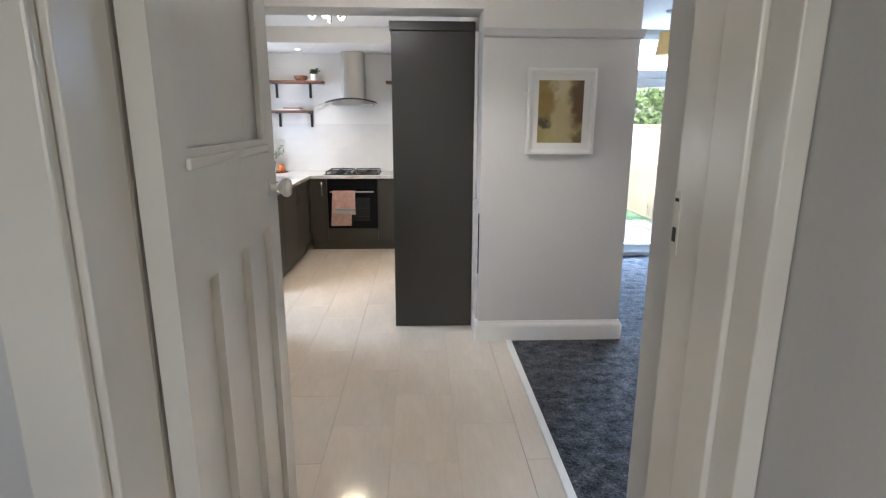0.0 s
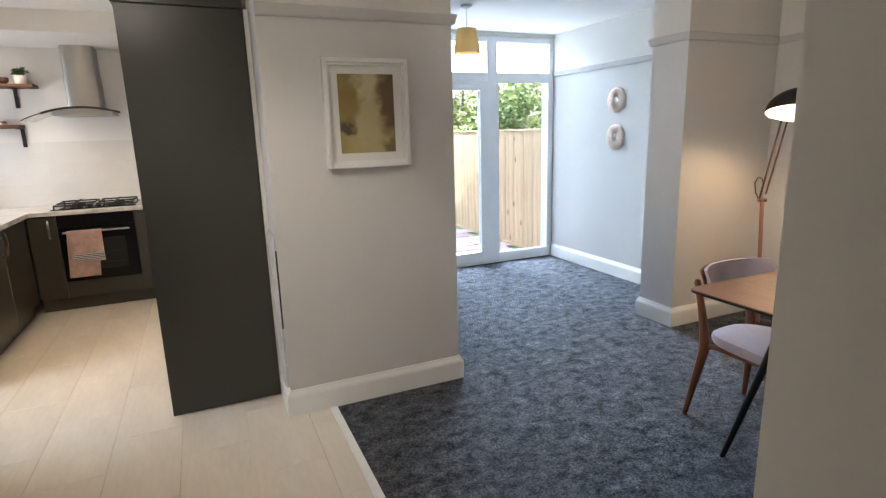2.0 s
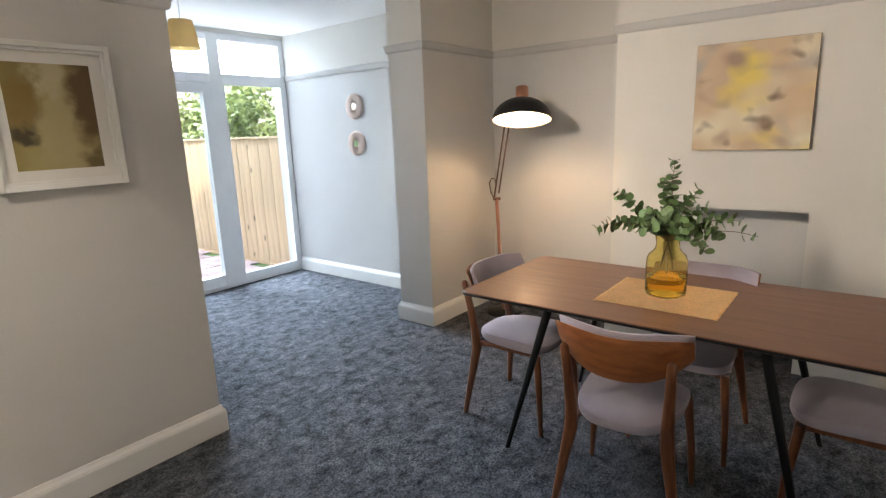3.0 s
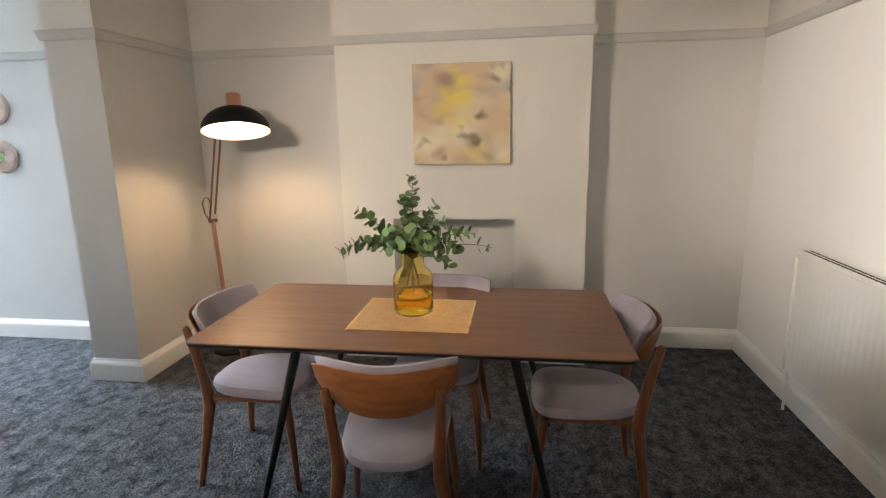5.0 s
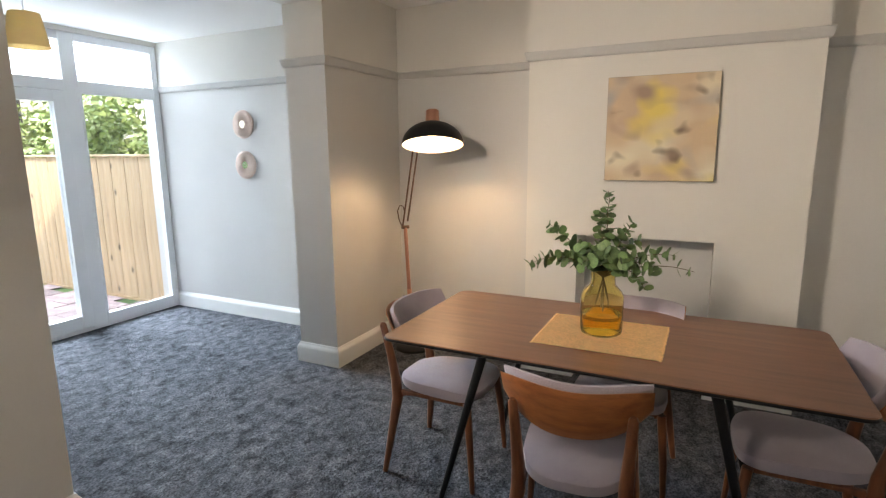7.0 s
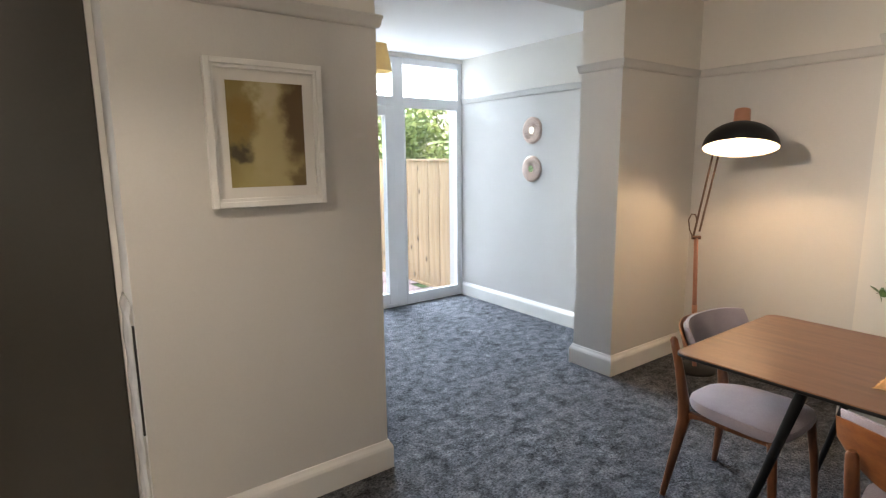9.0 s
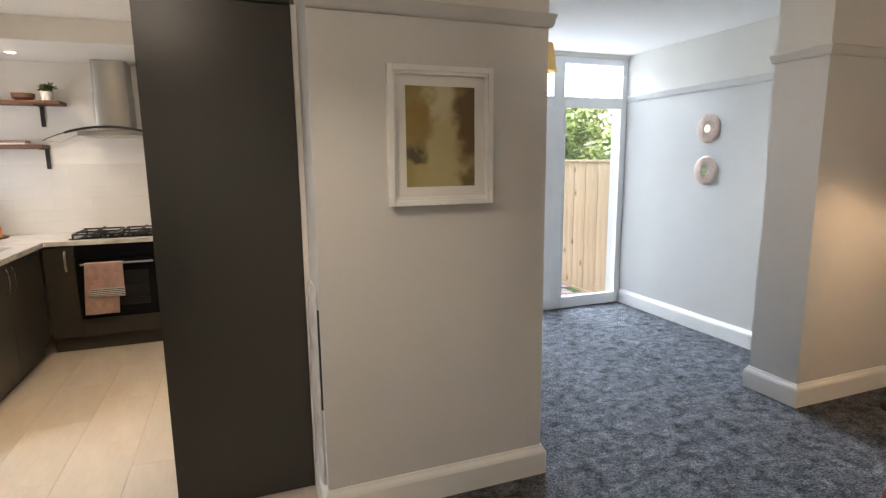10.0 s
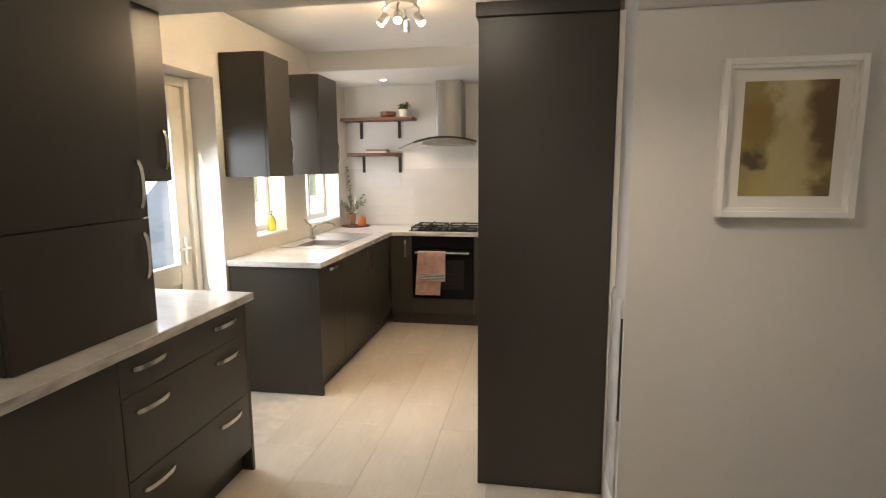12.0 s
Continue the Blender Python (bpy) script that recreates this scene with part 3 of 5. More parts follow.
tube([(0.055, 0.832, 1.03), (0.085, 0.832, 1.03), (0.085, 0.73, 1.03)], 0.008, 10, bm)
part("handle", bm, M_CHROME, bd, smooth=True)

part("cable", tube([(0.135, 0.948, 1.02), (0.17, 0.940, 1.035), (0.205, 0.938, 1.03), (0.235, 0.938, 1.0), (0.245, 0.940, 0.96)], 0.006, 8), M_FRAME, bd, "thin white cable clipped to the reveal", smooth=True)

# ---------------------------------------------------------------- kitchen


def bow_handle(length=0.16, axis="y", out=1):
    """A bowed bar handle along axis with its feet on x=0, standing out in +x."""
    pts, rr = [], []
    for i in range(9):
        u = i / 8
        s = (u - 0.5) * length
        d = 0.010 + 0.013 * math.sin(math.pi * u) ** 0.5
        pts.append((d, s, 0) if axis == "y" else (d, 0, s))
    bm = bmesh.new()
    rings = []
    for p in pts:
        w = 0.009
        if axis == "y":
            q = [(-0.003, 0, -w), (0.003, 0, -w), (0.003, 0, w), (-0.003, 0, w)]
        else:
            q = [(-0.003, -w, 0), (0.003, -w, 0), (0.003, w, 0), (-0.003, w, 0)]
        rings.append([bm.verts.new(Vector(p) + Vector(c)) for c in q])
    for a, b in zip(rings, rings[1:]):
        for k in range(4):
            bm.faces.new((a[k], a[(k + 1) % 4], b[(k + 1) % 4], b[k]))
    bm.faces.new(rings[0])
    bm.faces.new(rings[-1])
    for p in (pts[0], pts[-1]):
        boxes((0.0, 0.012, p[1] - 0.006, p[1] + 0.006, p[2] - 0.006, p[2] + 0.006), bm=bm)
    bmesh.ops.recalc_face_normals(bm, faces=bm.faces)
    return bm


def handle_on(front, x, y, z, length=0.16, axis="y", rz=0):
    bm = bow_handle(length, axis)
    bm.transform(Matrix.Translation((x, y, z)) @ Matrix.Rotation(radians(rz), 4, "Z"))
    return part("handle", bm, M_CHROME, front, "bowed brushed-nickel handle", smooth=True)


XF = -1.16           # cabinet fronts of the left run
ZW = 0.925           # worktop height


def base_unit(name, y0, y1, fronts, label, end=None, group="base units of the left run"):
    """fronts: (kind, y0, y1, z0, z1, handle rows (y, z, axis))."""
    ob = thing(name, XL, y0, 0, label, "cabinet", group)
    d = XF - XL
    w = y1 - y0
    part("body", boxes((0.005, d - 0.022, 0.002, w - 0.002, 0.12, ZW - 0.04)), M_UNIT_IN, ob)
    part("plinth", boxes((0.02, d - 0.06, 0.002, w - 0.002, 0.0, 0.118)), M_UNIT, ob)
    for kind, a, b, z0, z1, hs in fronts:
        f = part(kind, boxes((d - 0.020, d, a - y0 + 0.0015, b - y0 - 0.0015, z0, z1), bevel=0.0015), M_UNIT, ob)
        for hy, hz, ax in hs:
            handle_on(f, d, hy - y0, hz, axis=ax)
    if end == "high":
        part("end_panel", boxes((0.0, d + 0.002, w - 0.0015, w + 0.018, 0, ZW - 0.04)), M_UNIT, ob)
    if end == "low":
        part("end_panel", boxes((0.0, d + 0.002, -0.018, 0.0015, 0, ZW - 0.04)), M_UNIT, ob)
    return ob


def worktop(name, spans, edges, label):
    ob = thing(name, spans[0][0], spans[0][2], 0, label, "worktop")
    back = Matrix.Translation((-spans[0][0], -spans[0][2], 0))
    bm = boxes(*spans)
    bm.transform(back)
    part("slab", bm, M_TOP, ob)
    for span in edges:
        bm = boxes(span, bevel=0.0006)
        bm.transform(back)
        part("edging", bm, M_EDGE, ob)
    return ob


base_unit("drawer_unit", 3.235, 4.045, [("drawer", 3.235, 4.045, zz0, zz1, [(3.38, zh, "y"), (3.87, zh, "y")]) for zz0, zz1, zh in ((0.735, 0.880, 0.825), (0.425, 0.731, 0.665), (0.125, 0.421, 0.36))],
          "dark grey three-drawer kitchen unit under the worktop", end="high")
base_unit("base_cabinet", 2.66, 3.235, [("door", 2.66, 3.235, 0.125, 0.880, [(2.74, 0.72, "z")])], "dark grey kitchen base cabinet with one door")
worktop("worktop", [(XL, XF + 0.026, 2.66, 4.098, ZW - 0.038, ZW)], [(XF + 0.0262, XF + 0.028, 2.66, 4.10, ZW - 0.036, ZW - 0.004), (XL, XF + 0.026, 4.0982, 4.10, ZW - 0.036, ZW - 0.004)], "pale marbled laminate worktop on the drawer units")

base_unit("base_cabinet", 4.985, 5.415, [("door", 4.985, 5.415, 0.125, 0.875, [(5.22, 0.845, "y")])], "dark grey kitchen base cabinet beside the sink", end="low")
base_unit("base_cabinet", 5.415, 6.02, [("door", 5.415, 6.02, 0.125, 0.875, [(5.97, 0.76, "z")])], "dark grey kitchen base cabinet under the sink")
base_unit("base_cabinet", 6.02, 6.70, [("door", 6.02, 6.66, 0.125, 0.875, [(6.07, 0.76, "z")])], "dark grey corner base cabinet under the sink")

# back run
YF = 6.715


def back_unit(name, x0, x1, label, door=True):
    ob = thing(name, x0, YF, 0, label, "cabinet", "base units under the hob")
    w = x1 - x0
    part("body", boxes((0.002, w - 0.002, 0.022, 0.60, 0.12, ZW - 0.04)), M_UNIT_IN, ob)
    part("plinth", boxes((0.0, w, 0.05, 0.07, 0.0, 0.118)), M_UNIT, ob)
    if door:
        f = part("door", boxes((0.0015, w - 0.0015, 0.0, 0.020, 0.125, 0.875), bevel=0.0015), M_UNIT, ob)
        handle_on(f, w - 0.06, 0.0, 0.76, axis="z", rz=-90)
    return ob


back_unit("base_cabinet", XF, -0.945, "narrow dark grey base cabinet beside the oven")
housing = back_unit("oven_housing", -0.945, -0.335, "dark grey oven housing unit", door=False)
part("front_panel", boxes((0.0015, 0.6085, 0.0, 0.020, 0.125, 0.272), bevel=0.0015), M_UNIT, housing)
back_unit("base_cabinet", -0.335, 0.25, "dark grey base cabinet beside the oven")
worktop("worktop", [(XL, XF + 0.026, 4.947, 5.617, ZW - 0.038, ZW), (XL, -1.628, 5.617, 6.003, ZW - 0.038, ZW), (-1.302, XF + 0.026, 5.617, 6.003, ZW - 0.038, ZW), (XL, XF + 0.026, 6.003, 6.69, ZW - 0.038, ZW), (XL, 0.585, 6.69, 7.325, ZW - 0.038, ZW)], [(XF + 0.0262, XF + 0.028, 4.945, 6.688, ZW - 0.036, ZW - 0.004), (XL, XF + 0.026, 4.945, 4.9468, ZW - 0.036, ZW - 0.004), (XF + 0.03, 0.585, 6.688, 6.6898, ZW - 0.036, ZW - 0.004)], "pale marbled L-shaped kitchen worktop")

oven = thing("built_in_oven", -0.94, YF - 0.004, 0.275, "black glass built-in oven with a towel over its handle", "oven")
part("body", boxes((0.01, 0.59, 0.026, 0.55, 0.005, 0.595)), M_BLACK, oven)
part("control_panel", boxes((0.0, 0.60, -0.006, 0.022, 0.50, 0.605), bevel=0.002), M_BLACK_GLASS, oven)
od = part("oven_door", boxes((0.0, 0.60, -0.010, 0.022, 0.0, 0.492), bevel=0.003), M_BLACK_GLASS, oven)
part("inner_window", boxes((0.09, 0.51, -0.0115, -0.0095, 0.09, 0.38)), M_BLACK, od)
for z in (0.15, 0.25):
    part("oven_shelf", tube([(0.11, -0.0125, z), (0.49, -0.0125, z)], 0.002, 6), M_IRON, od)
bm = tube([(0.04, -0.048, 0.455), (0.56, -0.048, 0.455)], 0.008, 12)
for x in (0.06, 0.54):
    tube([(x, -0.01, 0.455), (x, -0.048, 0.455)], 0.006, 8, bm)
part("handle", bm, M_STEEL, od, "steel bar handle", smooth=True)


def towel():
    ob = thing("tea_towel", -0.735, YF - 0.052, 0.73, "folded coral tea towel with white stripes over the oven handle", "towel")

    def sheet(x0, x1, front, z_end, slant, thick=0.006):
        bm = bmesh.new()
        nx, nz = 12, 14
        grid = []
        for j in range(nz + 1):
            z = 0.012 + (z_end - 0.012) * j / nz
            row = []
            for i in range(nx + 1):
                u = i / nx
                y = front + 0.004 * math.sin(9 * u + 2 * j / nz) + 0.003 * math.sin(17 * u) - 0.006 * (j / nz)
                row.append(bm.verts.new((x0 + (x1 - x0) * u + slant * j / nz, y, z)))
            grid.append(row)
        for a, b in zip(grid, grid[1:]):
            for i in range(nx):
                bm.faces.new((a[i], a[i + 1], b[i + 1], b[i]))
        r = bmesh.ops.solidify(bm, geom=bm.faces[:], thickness=thick)
        return bm
    part("towel_cloth", sheet(-0.135, 0.11, -0.012, -0.41, -0.03), M_PINK, ob, smooth=True)
    part("towel_fold", sheet(-0.115, 0.135, -0.022, -0.27, 0.0), M_PINK, ob, smooth=True)
    bm = bmesh.new()
    boxes((-0.135, 0.135, -0.020, 0.014, 0.008, 0.014), bm=bm, bevel=0.002)
    part("towel_top", bm, M_PINK, ob)
    band = part("stripe_band", boxes((-0.114, 0.134, -0.0365, -0.0345, -0.262, -0.196)), M_STRIPE, ob, "white woven band")
    for k in range(4):
        z = -0.210 - 0.015 * k
        part("stripe", boxes((-0.114, 0.134, -0.0378, -0.0366, z, z + 0.006)), M_UNIT, band, "dark woven stripe")


towel()


def gas_hob():
    ob = thing("gas_hob", -0.645, 7.0, ZW, "black four-burner gas hob with cast iron pan supports", "hob")
    part("glass", boxes((-0.335, 0.335, -0.25, 0.25, 0.0, 0.008), bevel=0.003), M_BLACK_GLASS, ob)
    for sx, sy, r in ((-0.17, -0.11, 0.04), (0.17, -0.11, 0.055), (-0.17, 0.12, 0.05), (0.17, 0.12, 0.04)):
        bm = lathe([(0.0, 0.028), (r * 0.8, 0.028), (r * 0.85, 0.022), (r, 0.020), (r, 0.010), (r * 1.15, 0.008)], 24)
        bm.transform(Matrix.Translation((sx, sy, 0)))
        part("burner", bm, M_IRON, ob, smooth=True)
    for sx in (-0.165, 0.165):
        bm = bmesh.new()
        for y in (-0.22, 0.0, 0.22):
            boxes((sx - 0.15, sx + 0.15, y - 0.005, y + 0.005, 0.030, 0.042), bm=bm)
        for x in (-0.145, 0.145):
            boxes((sx + x - 0.005, sx + x + 0.005, -0.22, 0.22, 0.030, 0.042), bm=bm)
        for cy in (-0.11, 0.12):
            for dx, dy in ((0.085, 0), (-0.085, 0), (0, 0.06), (0, -0.06)):
                boxes((sx + dx - (0.055 if dx else 0.005), sx + dx + (0.055 if dx else 0.005), cy + dy - (0.045 if dy else 0.005), cy + dy + (0.045 if dy else 0.005), 0.038, 0.052), bm=bm)
        for x in (-0.145, 0.145):
            for y in (-0.22, 0.22):
                boxes((sx + x - 0.006, sx + x + 0.006, y - 0.006, y + 0.006, 0.006, 0.034), bm=bm)
        part("pan_support", bm, M_IRON, ob, "cast iron pan support")
    for k in range(4):
        bm = lathe([(0.0, 0.030), (0.014, 0.030), (0.017, 0.008)], 16)
        bm.transform(Matrix.Translation((-0.12 + 0.08 * k, -0.222, 0)))
        part("knob", bm, M_BLACK, ob, smooth=True)


gas_hob()


def cooker_hood():
    ob = thing("cooker_hood", -0.635, 7.325, 0, "stainless steel chimney cooker hood with a curved glass canopy", "cooker hood")
    for name, w, d, z1 in (("chimney", 0.132, 0.255, Z_LOW - 0.002), ("sleeve", 0.138, 0.262, 2.12)):
        bm = bmesh.new()
        outline = [(w, 0.0), (w, -d + 0.045), (w - 0.012, -d + 0.016), (w - 0.042, -d), (-w + 0.042, -d), (-w + 0.012, -d + 0.016), (-w, -d + 0.045), (-w, 0.0)]
        rings = [[bm.verts.new((x, y, z)) for x, y in outline] for z in (1.80, z1)]
        n = len(outline)
        for k in range(n):
            bm.faces.new((rings[0][k], rings[0][(k + 1) % n], rings[1][(k + 1) % n], rings[1][k]))
        bm.faces.new(rings[0])
        bm.faces.new(rings[1])
        bmesh.ops.recalc_face_normals(bm, faces=bm.faces)
        part(name, bm, M_HOOD, ob, smooth=True)
    part("motor_box", boxes((-0.24, 0.24, -0.40, 0.0, 1.755, 1.80), bevel=0.006), M_HOOD, ob)
    bm = bmesh.new()
    rows = []
    for i in range(25):
        u = -1 + i / 12
        x = 0.46 * u
        z = 1.82 - 0.11 * u * u
        rows.append([bm.verts.new((x, -0.50 + 0.03 * u * u, z)), bm.verts.new((x, -0.01, z)), bm.verts.new((x, -0.01, z + 0.007)), bm.verts.new((x, -0.50 + 0.03 * u * u, z + 0.007))])
    for a, b in zip(rows, rows[1:]):
        for k in range(4):
            bm.faces.new((a[k], a[(k + 1) % 4], b[(k + 1) % 4], b[k]))
    bm.faces.new(rows[0])
    bm.faces.new(rows[-1])
    bmesh.ops.recalc_face_normals(bm, faces=bm.faces)
    part("glass_canopy", bm, M_PANE, ob, "clear curved glass canopy", smooth=True).visible_shadow = False
    bm = bmesh.new()
    rows = []
    for i in range(21):
        u = -0.66 + 1.32 * i / 20
        x = 0.46 * u
        z = 1.82 - 0.11 * u * u
        y = -0.506 + 0.03 * u * u
        rows.append([bm.verts.new((x, y, z - 0.006)), bm.verts.new((x, y + 0.03, z - 0.006)), bm.verts.new((x, y + 0.03, z + 0.012)), bm.verts.new((x, y, z + 0.012))])
    for a, b in zip(rows, rows[1:]):
        for k in range(4):
            bm.faces.new((a[k], a[(k + 1) % 4], b[(k + 1) % 4], b[k]))
    bm.faces.new(rows[0])
    bm.faces.new(rows[-1])
    bmesh.ops.recalc_face_normals(bm, faces=bm.faces)
    part("trim_bar", bm, M_IRON, ob, "dark edging of the canopy")


cooker_hood()

# tall fridge housing
tall = thing("tall_housing", -0.012, 4.114, 0, "tall dark grey fridge housing with a plain side panel", "cabinet")
part("side_panel", boxes((0.0, 0.584, 0.0, 0.02, 0.003, 2.165), bevel=0.0015), M_UNIT, tall)
part("body", boxes((0.02, 0.584, 0.02, 0.66, 0.12, 2.163)), M_UNIT_IN, tall)
part("door", boxes((0.0, 0.018, 0.022, 0.66, 0.125, 0.86), bevel=0.0015), M_UNIT, tall)
part("door", boxes((0.0, 0.018, 0.022, 0.66, 0.864, 2.163), bevel=0.0015), M_UNIT, tall)
part("side_panel", boxes((0.0, 0.584, 0.66, 0.68, 0.003, 2.165), bevel=0.0015), M_UNIT, tall)
part("cornice", boxes((-0.012, 0.584, -0.010, 0.69, 2.167, 2.228), bevel=0.004), M_UNIT, tall, "dark cornice moulding")


def wall_unit(name, y0, y1, z0, z1, depth, label, handle, x=XL, splits=(), near_side=True):
    ob = thing(name, x, y0, z0, label, "cabinet", "wall cabinets")
    w, h = y1 - y0, z1 - z0
    part("body", boxes((0.002, depth - 0.021, 0.0, w, 0.0, h), bevel=0.001), M_UNIT, ob)
    zs = [0.0, *[s - z0 for s in splits], h]
    for a, b in zip(zs, zs[1:]):
        f = part("door", boxes((depth - 0.019, depth, 0.0015, w - 0.0015, a + 0.002, b - 0.002), bevel=0.0015), M_UNIT, ob)
        for hy, hz in handle:
            if a < hz - z0 < b:
                handle_on(f, depth, hy - y0, hz - z0, 0.17, "z")
    return ob


wall_unit("boiler_cupboard", 2.945, 3.565, ZW + 0.002, 2.30, 0.55, "tall dark grey cupboard standing on the worktop", [(3.52, 1.20), (3.52, 1.475)], splits=(1.345,))
wall_unit("wall_cabinet", 3.567, 4.06, 1.475, 2.30, 0.30, "dark grey wall cabinet beside the tall cupboard", [(4.01, 1.625)])
wall_unit("wall_cabinet", 5.00, 5.345, 1.48, 2.275, 0.32, "narrow dark grey wall cabinet between door and window", [(5.31, 1.66)])
wall_unit("wall_cabinet", 5.865, 6.255, 1.485, 2.275, 0.32, "narrow dark grey wall cabinet between the windows", [(6.22, 1.66)])
structure("wall_cupboard_end", boxes((XL, -1.30, 2.62, 2.940, ZW + 0.002, Z_TOP)), M_WALL, "boxed-in pale wall beside the tall cupboard", "wall")

# ---------------------------------------------------------------- dining table
table = thing("dining_table", 2.765, 1.905, 0, "walnut veneer dining table with black angled legs", "table")


def rounded_slab(w, d, z0, z1, r, seg=6):
    bm = bmesh.new()
    pts = []
    for cx, cy, a0 in ((w / 2 - r, d / 2 - r, 0), (-w / 2 + r, d / 2 - r, 90), (-w / 2 + r, -d / 2 + r, 180), (w / 2 - r, -d / 2 + r, 270)):
        for k in range(seg + 1):
            a = radians(a0 + 90 * k / seg)
            pts.append((cx + r * math.cos(a), cy + r * math.sin(a)))
    rings = []
    for z, inset in ((z0, 0.004), (z0 + 0.003, 0.0), (z1 - 0.003, 0.0), (z1, 0.003)):
        rings.append([bm.verts.new((x * (1 - 2 * inset / w), y * (1 - 2 * inset / d), z)) for x, y in pts])
    n = len(pts)
    for a, b in zip(rings, rings[1:]):
        for k in range(n):
            bm.faces.new((a[k], a[(k + 1) % n], b[(k + 1) % n], b[k]))
    bm.faces.new(rings[0][::-1])
    bm.faces.new(rings[-1])
    bmesh.ops.recalc_face_normals(bm, faces=bm.faces)
    return bm


part("tabletop", rounded_slab(0.86, 1.71, 0.748, 0.755, 0.05), M_WALNUT, table)
part("edge_band", rounded_slab(0.8635, 1.7135, 0.7375, 0.7528, 0.05), M_BLACK, table, "black edge band")
part("under_edge", rounded_slab(0.79, 1.64, 0.732, 0.7374, 0.04), M_BLACK, table, "black chamfered edge under the top")
part("rail", boxes((-0.28, 0.28, -0.44, -0.42, 0.711, 0.7318), (-0.28, 0.28, 0.42, 0.44, 0.711, 0.7318), (-0.02, 0.02, -0.42, 0.42, 0.711, 0.7318)), M_BLACK, table)
for sx in (-1, 1):
    for sy in (-1, 1):
        part("leg", tube([(sx * 0.34, sy * 0.42, 0.7318), (sx * 0.42, sy * 0.60, 0.0)], [0.020, 0.0115], 14), M_BLACK, table, smooth=True)


def dining_chair():
    """Seat front towards +x, back towards -x, at the origin."""
    ob = thing("dining_chair", 0, 0, 0, "brown wooden dining chair with a lilac-grey padded seat and back", "chair", "chairs round the table")
    # seat pad
    bm = bmesh.new()
    n = 40
    prof = [(0.0, 0.405), (0.86, 0.405), (0.97, 0.415), (1.0, 0.432), (0.98, 0.450), (0.90, 0.464), (0.72, 0.472), (0.0, 0.474)]
    rings = []
    for s, z in prof:
        if s == 0:
            rings.append([bm.verts.new((0, 0, z))])
            continue
        ring = []
        for k in range(n):
            a = 2 * math.pi * k / n
            c, q = math.cos(a), math.sin(a)
            x = math.copysign(abs(c) ** 0.6, c) * 0.225
            y = math.copysign(abs(q) ** 0.6, q) * (0.196 + 0.040 * c)
            dip = -0.010 * (q ** 2) * (1 if z > 0.45 else 0) + 0.012 * abs(q) ** 3 * (1 if z > 0.43 else 0)
            ring.append(bm.verts.new((x * s, y * s, z + dip)))
        rings.append(ring)
    for a, b in zip(rings, rings[1:]):
        for k in range(n):
            j = (k + 1) % n
            if len(a) == 1:
                bm.faces.new((a[0], b[j], b[k]))
            elif len(b) == 1:
                bm.faces.new((a[k], a[j], b[0]))
            else:
                bm.faces.new((a[k], a[j], b[j], b[k]))
    bmesh.ops.recalc_face_normals(bm, faces=bm.faces)
    part("seat", bm, M_FABRIC, ob, "lilac-grey upholstered seat pad", smooth=True)
    part("seat_frame", boxes((-0.17, 0.17, -0.175, -0.155, 0.388, 0.408), (-0.17, 0.17, 0.155, 0.175, 0.388, 0.408), (0.135, 0.155, -0.155, 0.155, 0.388, 0.408), (-0.10, -0.08, -0.155, 0.155, 0.388, 0.408), bevel=0.003), M_CHAIRWOOD, ob)
    for s in (-1, 1):
        part("leg", tube([(0.175, s * 0.185, 0.41), (0.20, s * 0.205, 0.20), (0.215, s * 0.215, 0.0)], [0.019, 0.016, 0.011], 12), M_CHAIRWOOD, ob, smooth=True)
        # back leg runs up as a post to the backrest
        part("leg", tube([(-0.235, s * 0.232, 0.0), (-0.208, s * 0.204, 0.20), (-0.188, s * 0.177, 0.37), (-0.196, s * 0.175, 0.46), (-0.222, s * 0.181, 0.60), (-0.252, s * 0.186, 0.722), (-0.254, s * 0.186, 0.734)],
                         [0.013, 0.019, 0.026, 0.024, 0.019, 0.016, 0.009], 12), M_CHAIRWOOD, ob, smooth=True)
        # gusset swelling out of the back leg under the seat
        bm = bmesh.new()
        sides = [[bm.verts.new((x, s * 0.170 + w, z)) for x, z in ((-0.19, 0.345), (-0.175, 0.368), (-0.145, 0.385), (-0.075, 0.398), (-0.075, 0.408), (-0.19, 0.408))] for w in (-0.010, 0.010)]
        for a in range(6):
            bm.faces.new((sides[0][a], sides[0][(a + 1) % 6], sides[1][(a + 1) % 6], sides[1][a]))
        bm.faces.new(sides[0])
        bm.faces.new(sides[1])
        bmesh.ops.recalc_face_normals(bm, faces=bm.faces)
        bmesh.ops.bevel(bm, geom=bm.edges[:], offset=0.003, segments=2, affect="EDGES", profile=0.5)
        part("gusset", bm, M_CHAIRWOOD, ob, smooth=True)

    def back(inner, thick, name, mat, label, z0, z1, grow):
        bm = bmesh.new()
        nu, nv = 20, 8
        faces = []
        for side in (0, 1):
            grid = []
            for j in range(nv + 1):
                v = j / nv
                row = []
                for i in range(nu + 1):
                    u = -1 + 2 * i / nu
                    half = 0.242 + grow
                    y = half * u
                    curve = 0.085 * u * u
                    crown = 0.036 * u * u * v + 0.058 * abs(u) ** 2.6 * (1 - v)
                    edge = 1 - abs(u) ** 3 * 0.42
                    zz = z0 + (z1 - z0) * (0.5 + (v - 0.5) * edge) + crown
                    lean = -0.045 * v
                    x = inner + curve + lean - (thick if side else 0) * (1 - 0.65 * max(abs(u) ** 8, abs(2 * v - 1) ** 6))
                    row.append(bm.verts.new((x, y, zz)))
                grid.append(row)
            faces.append(grid)
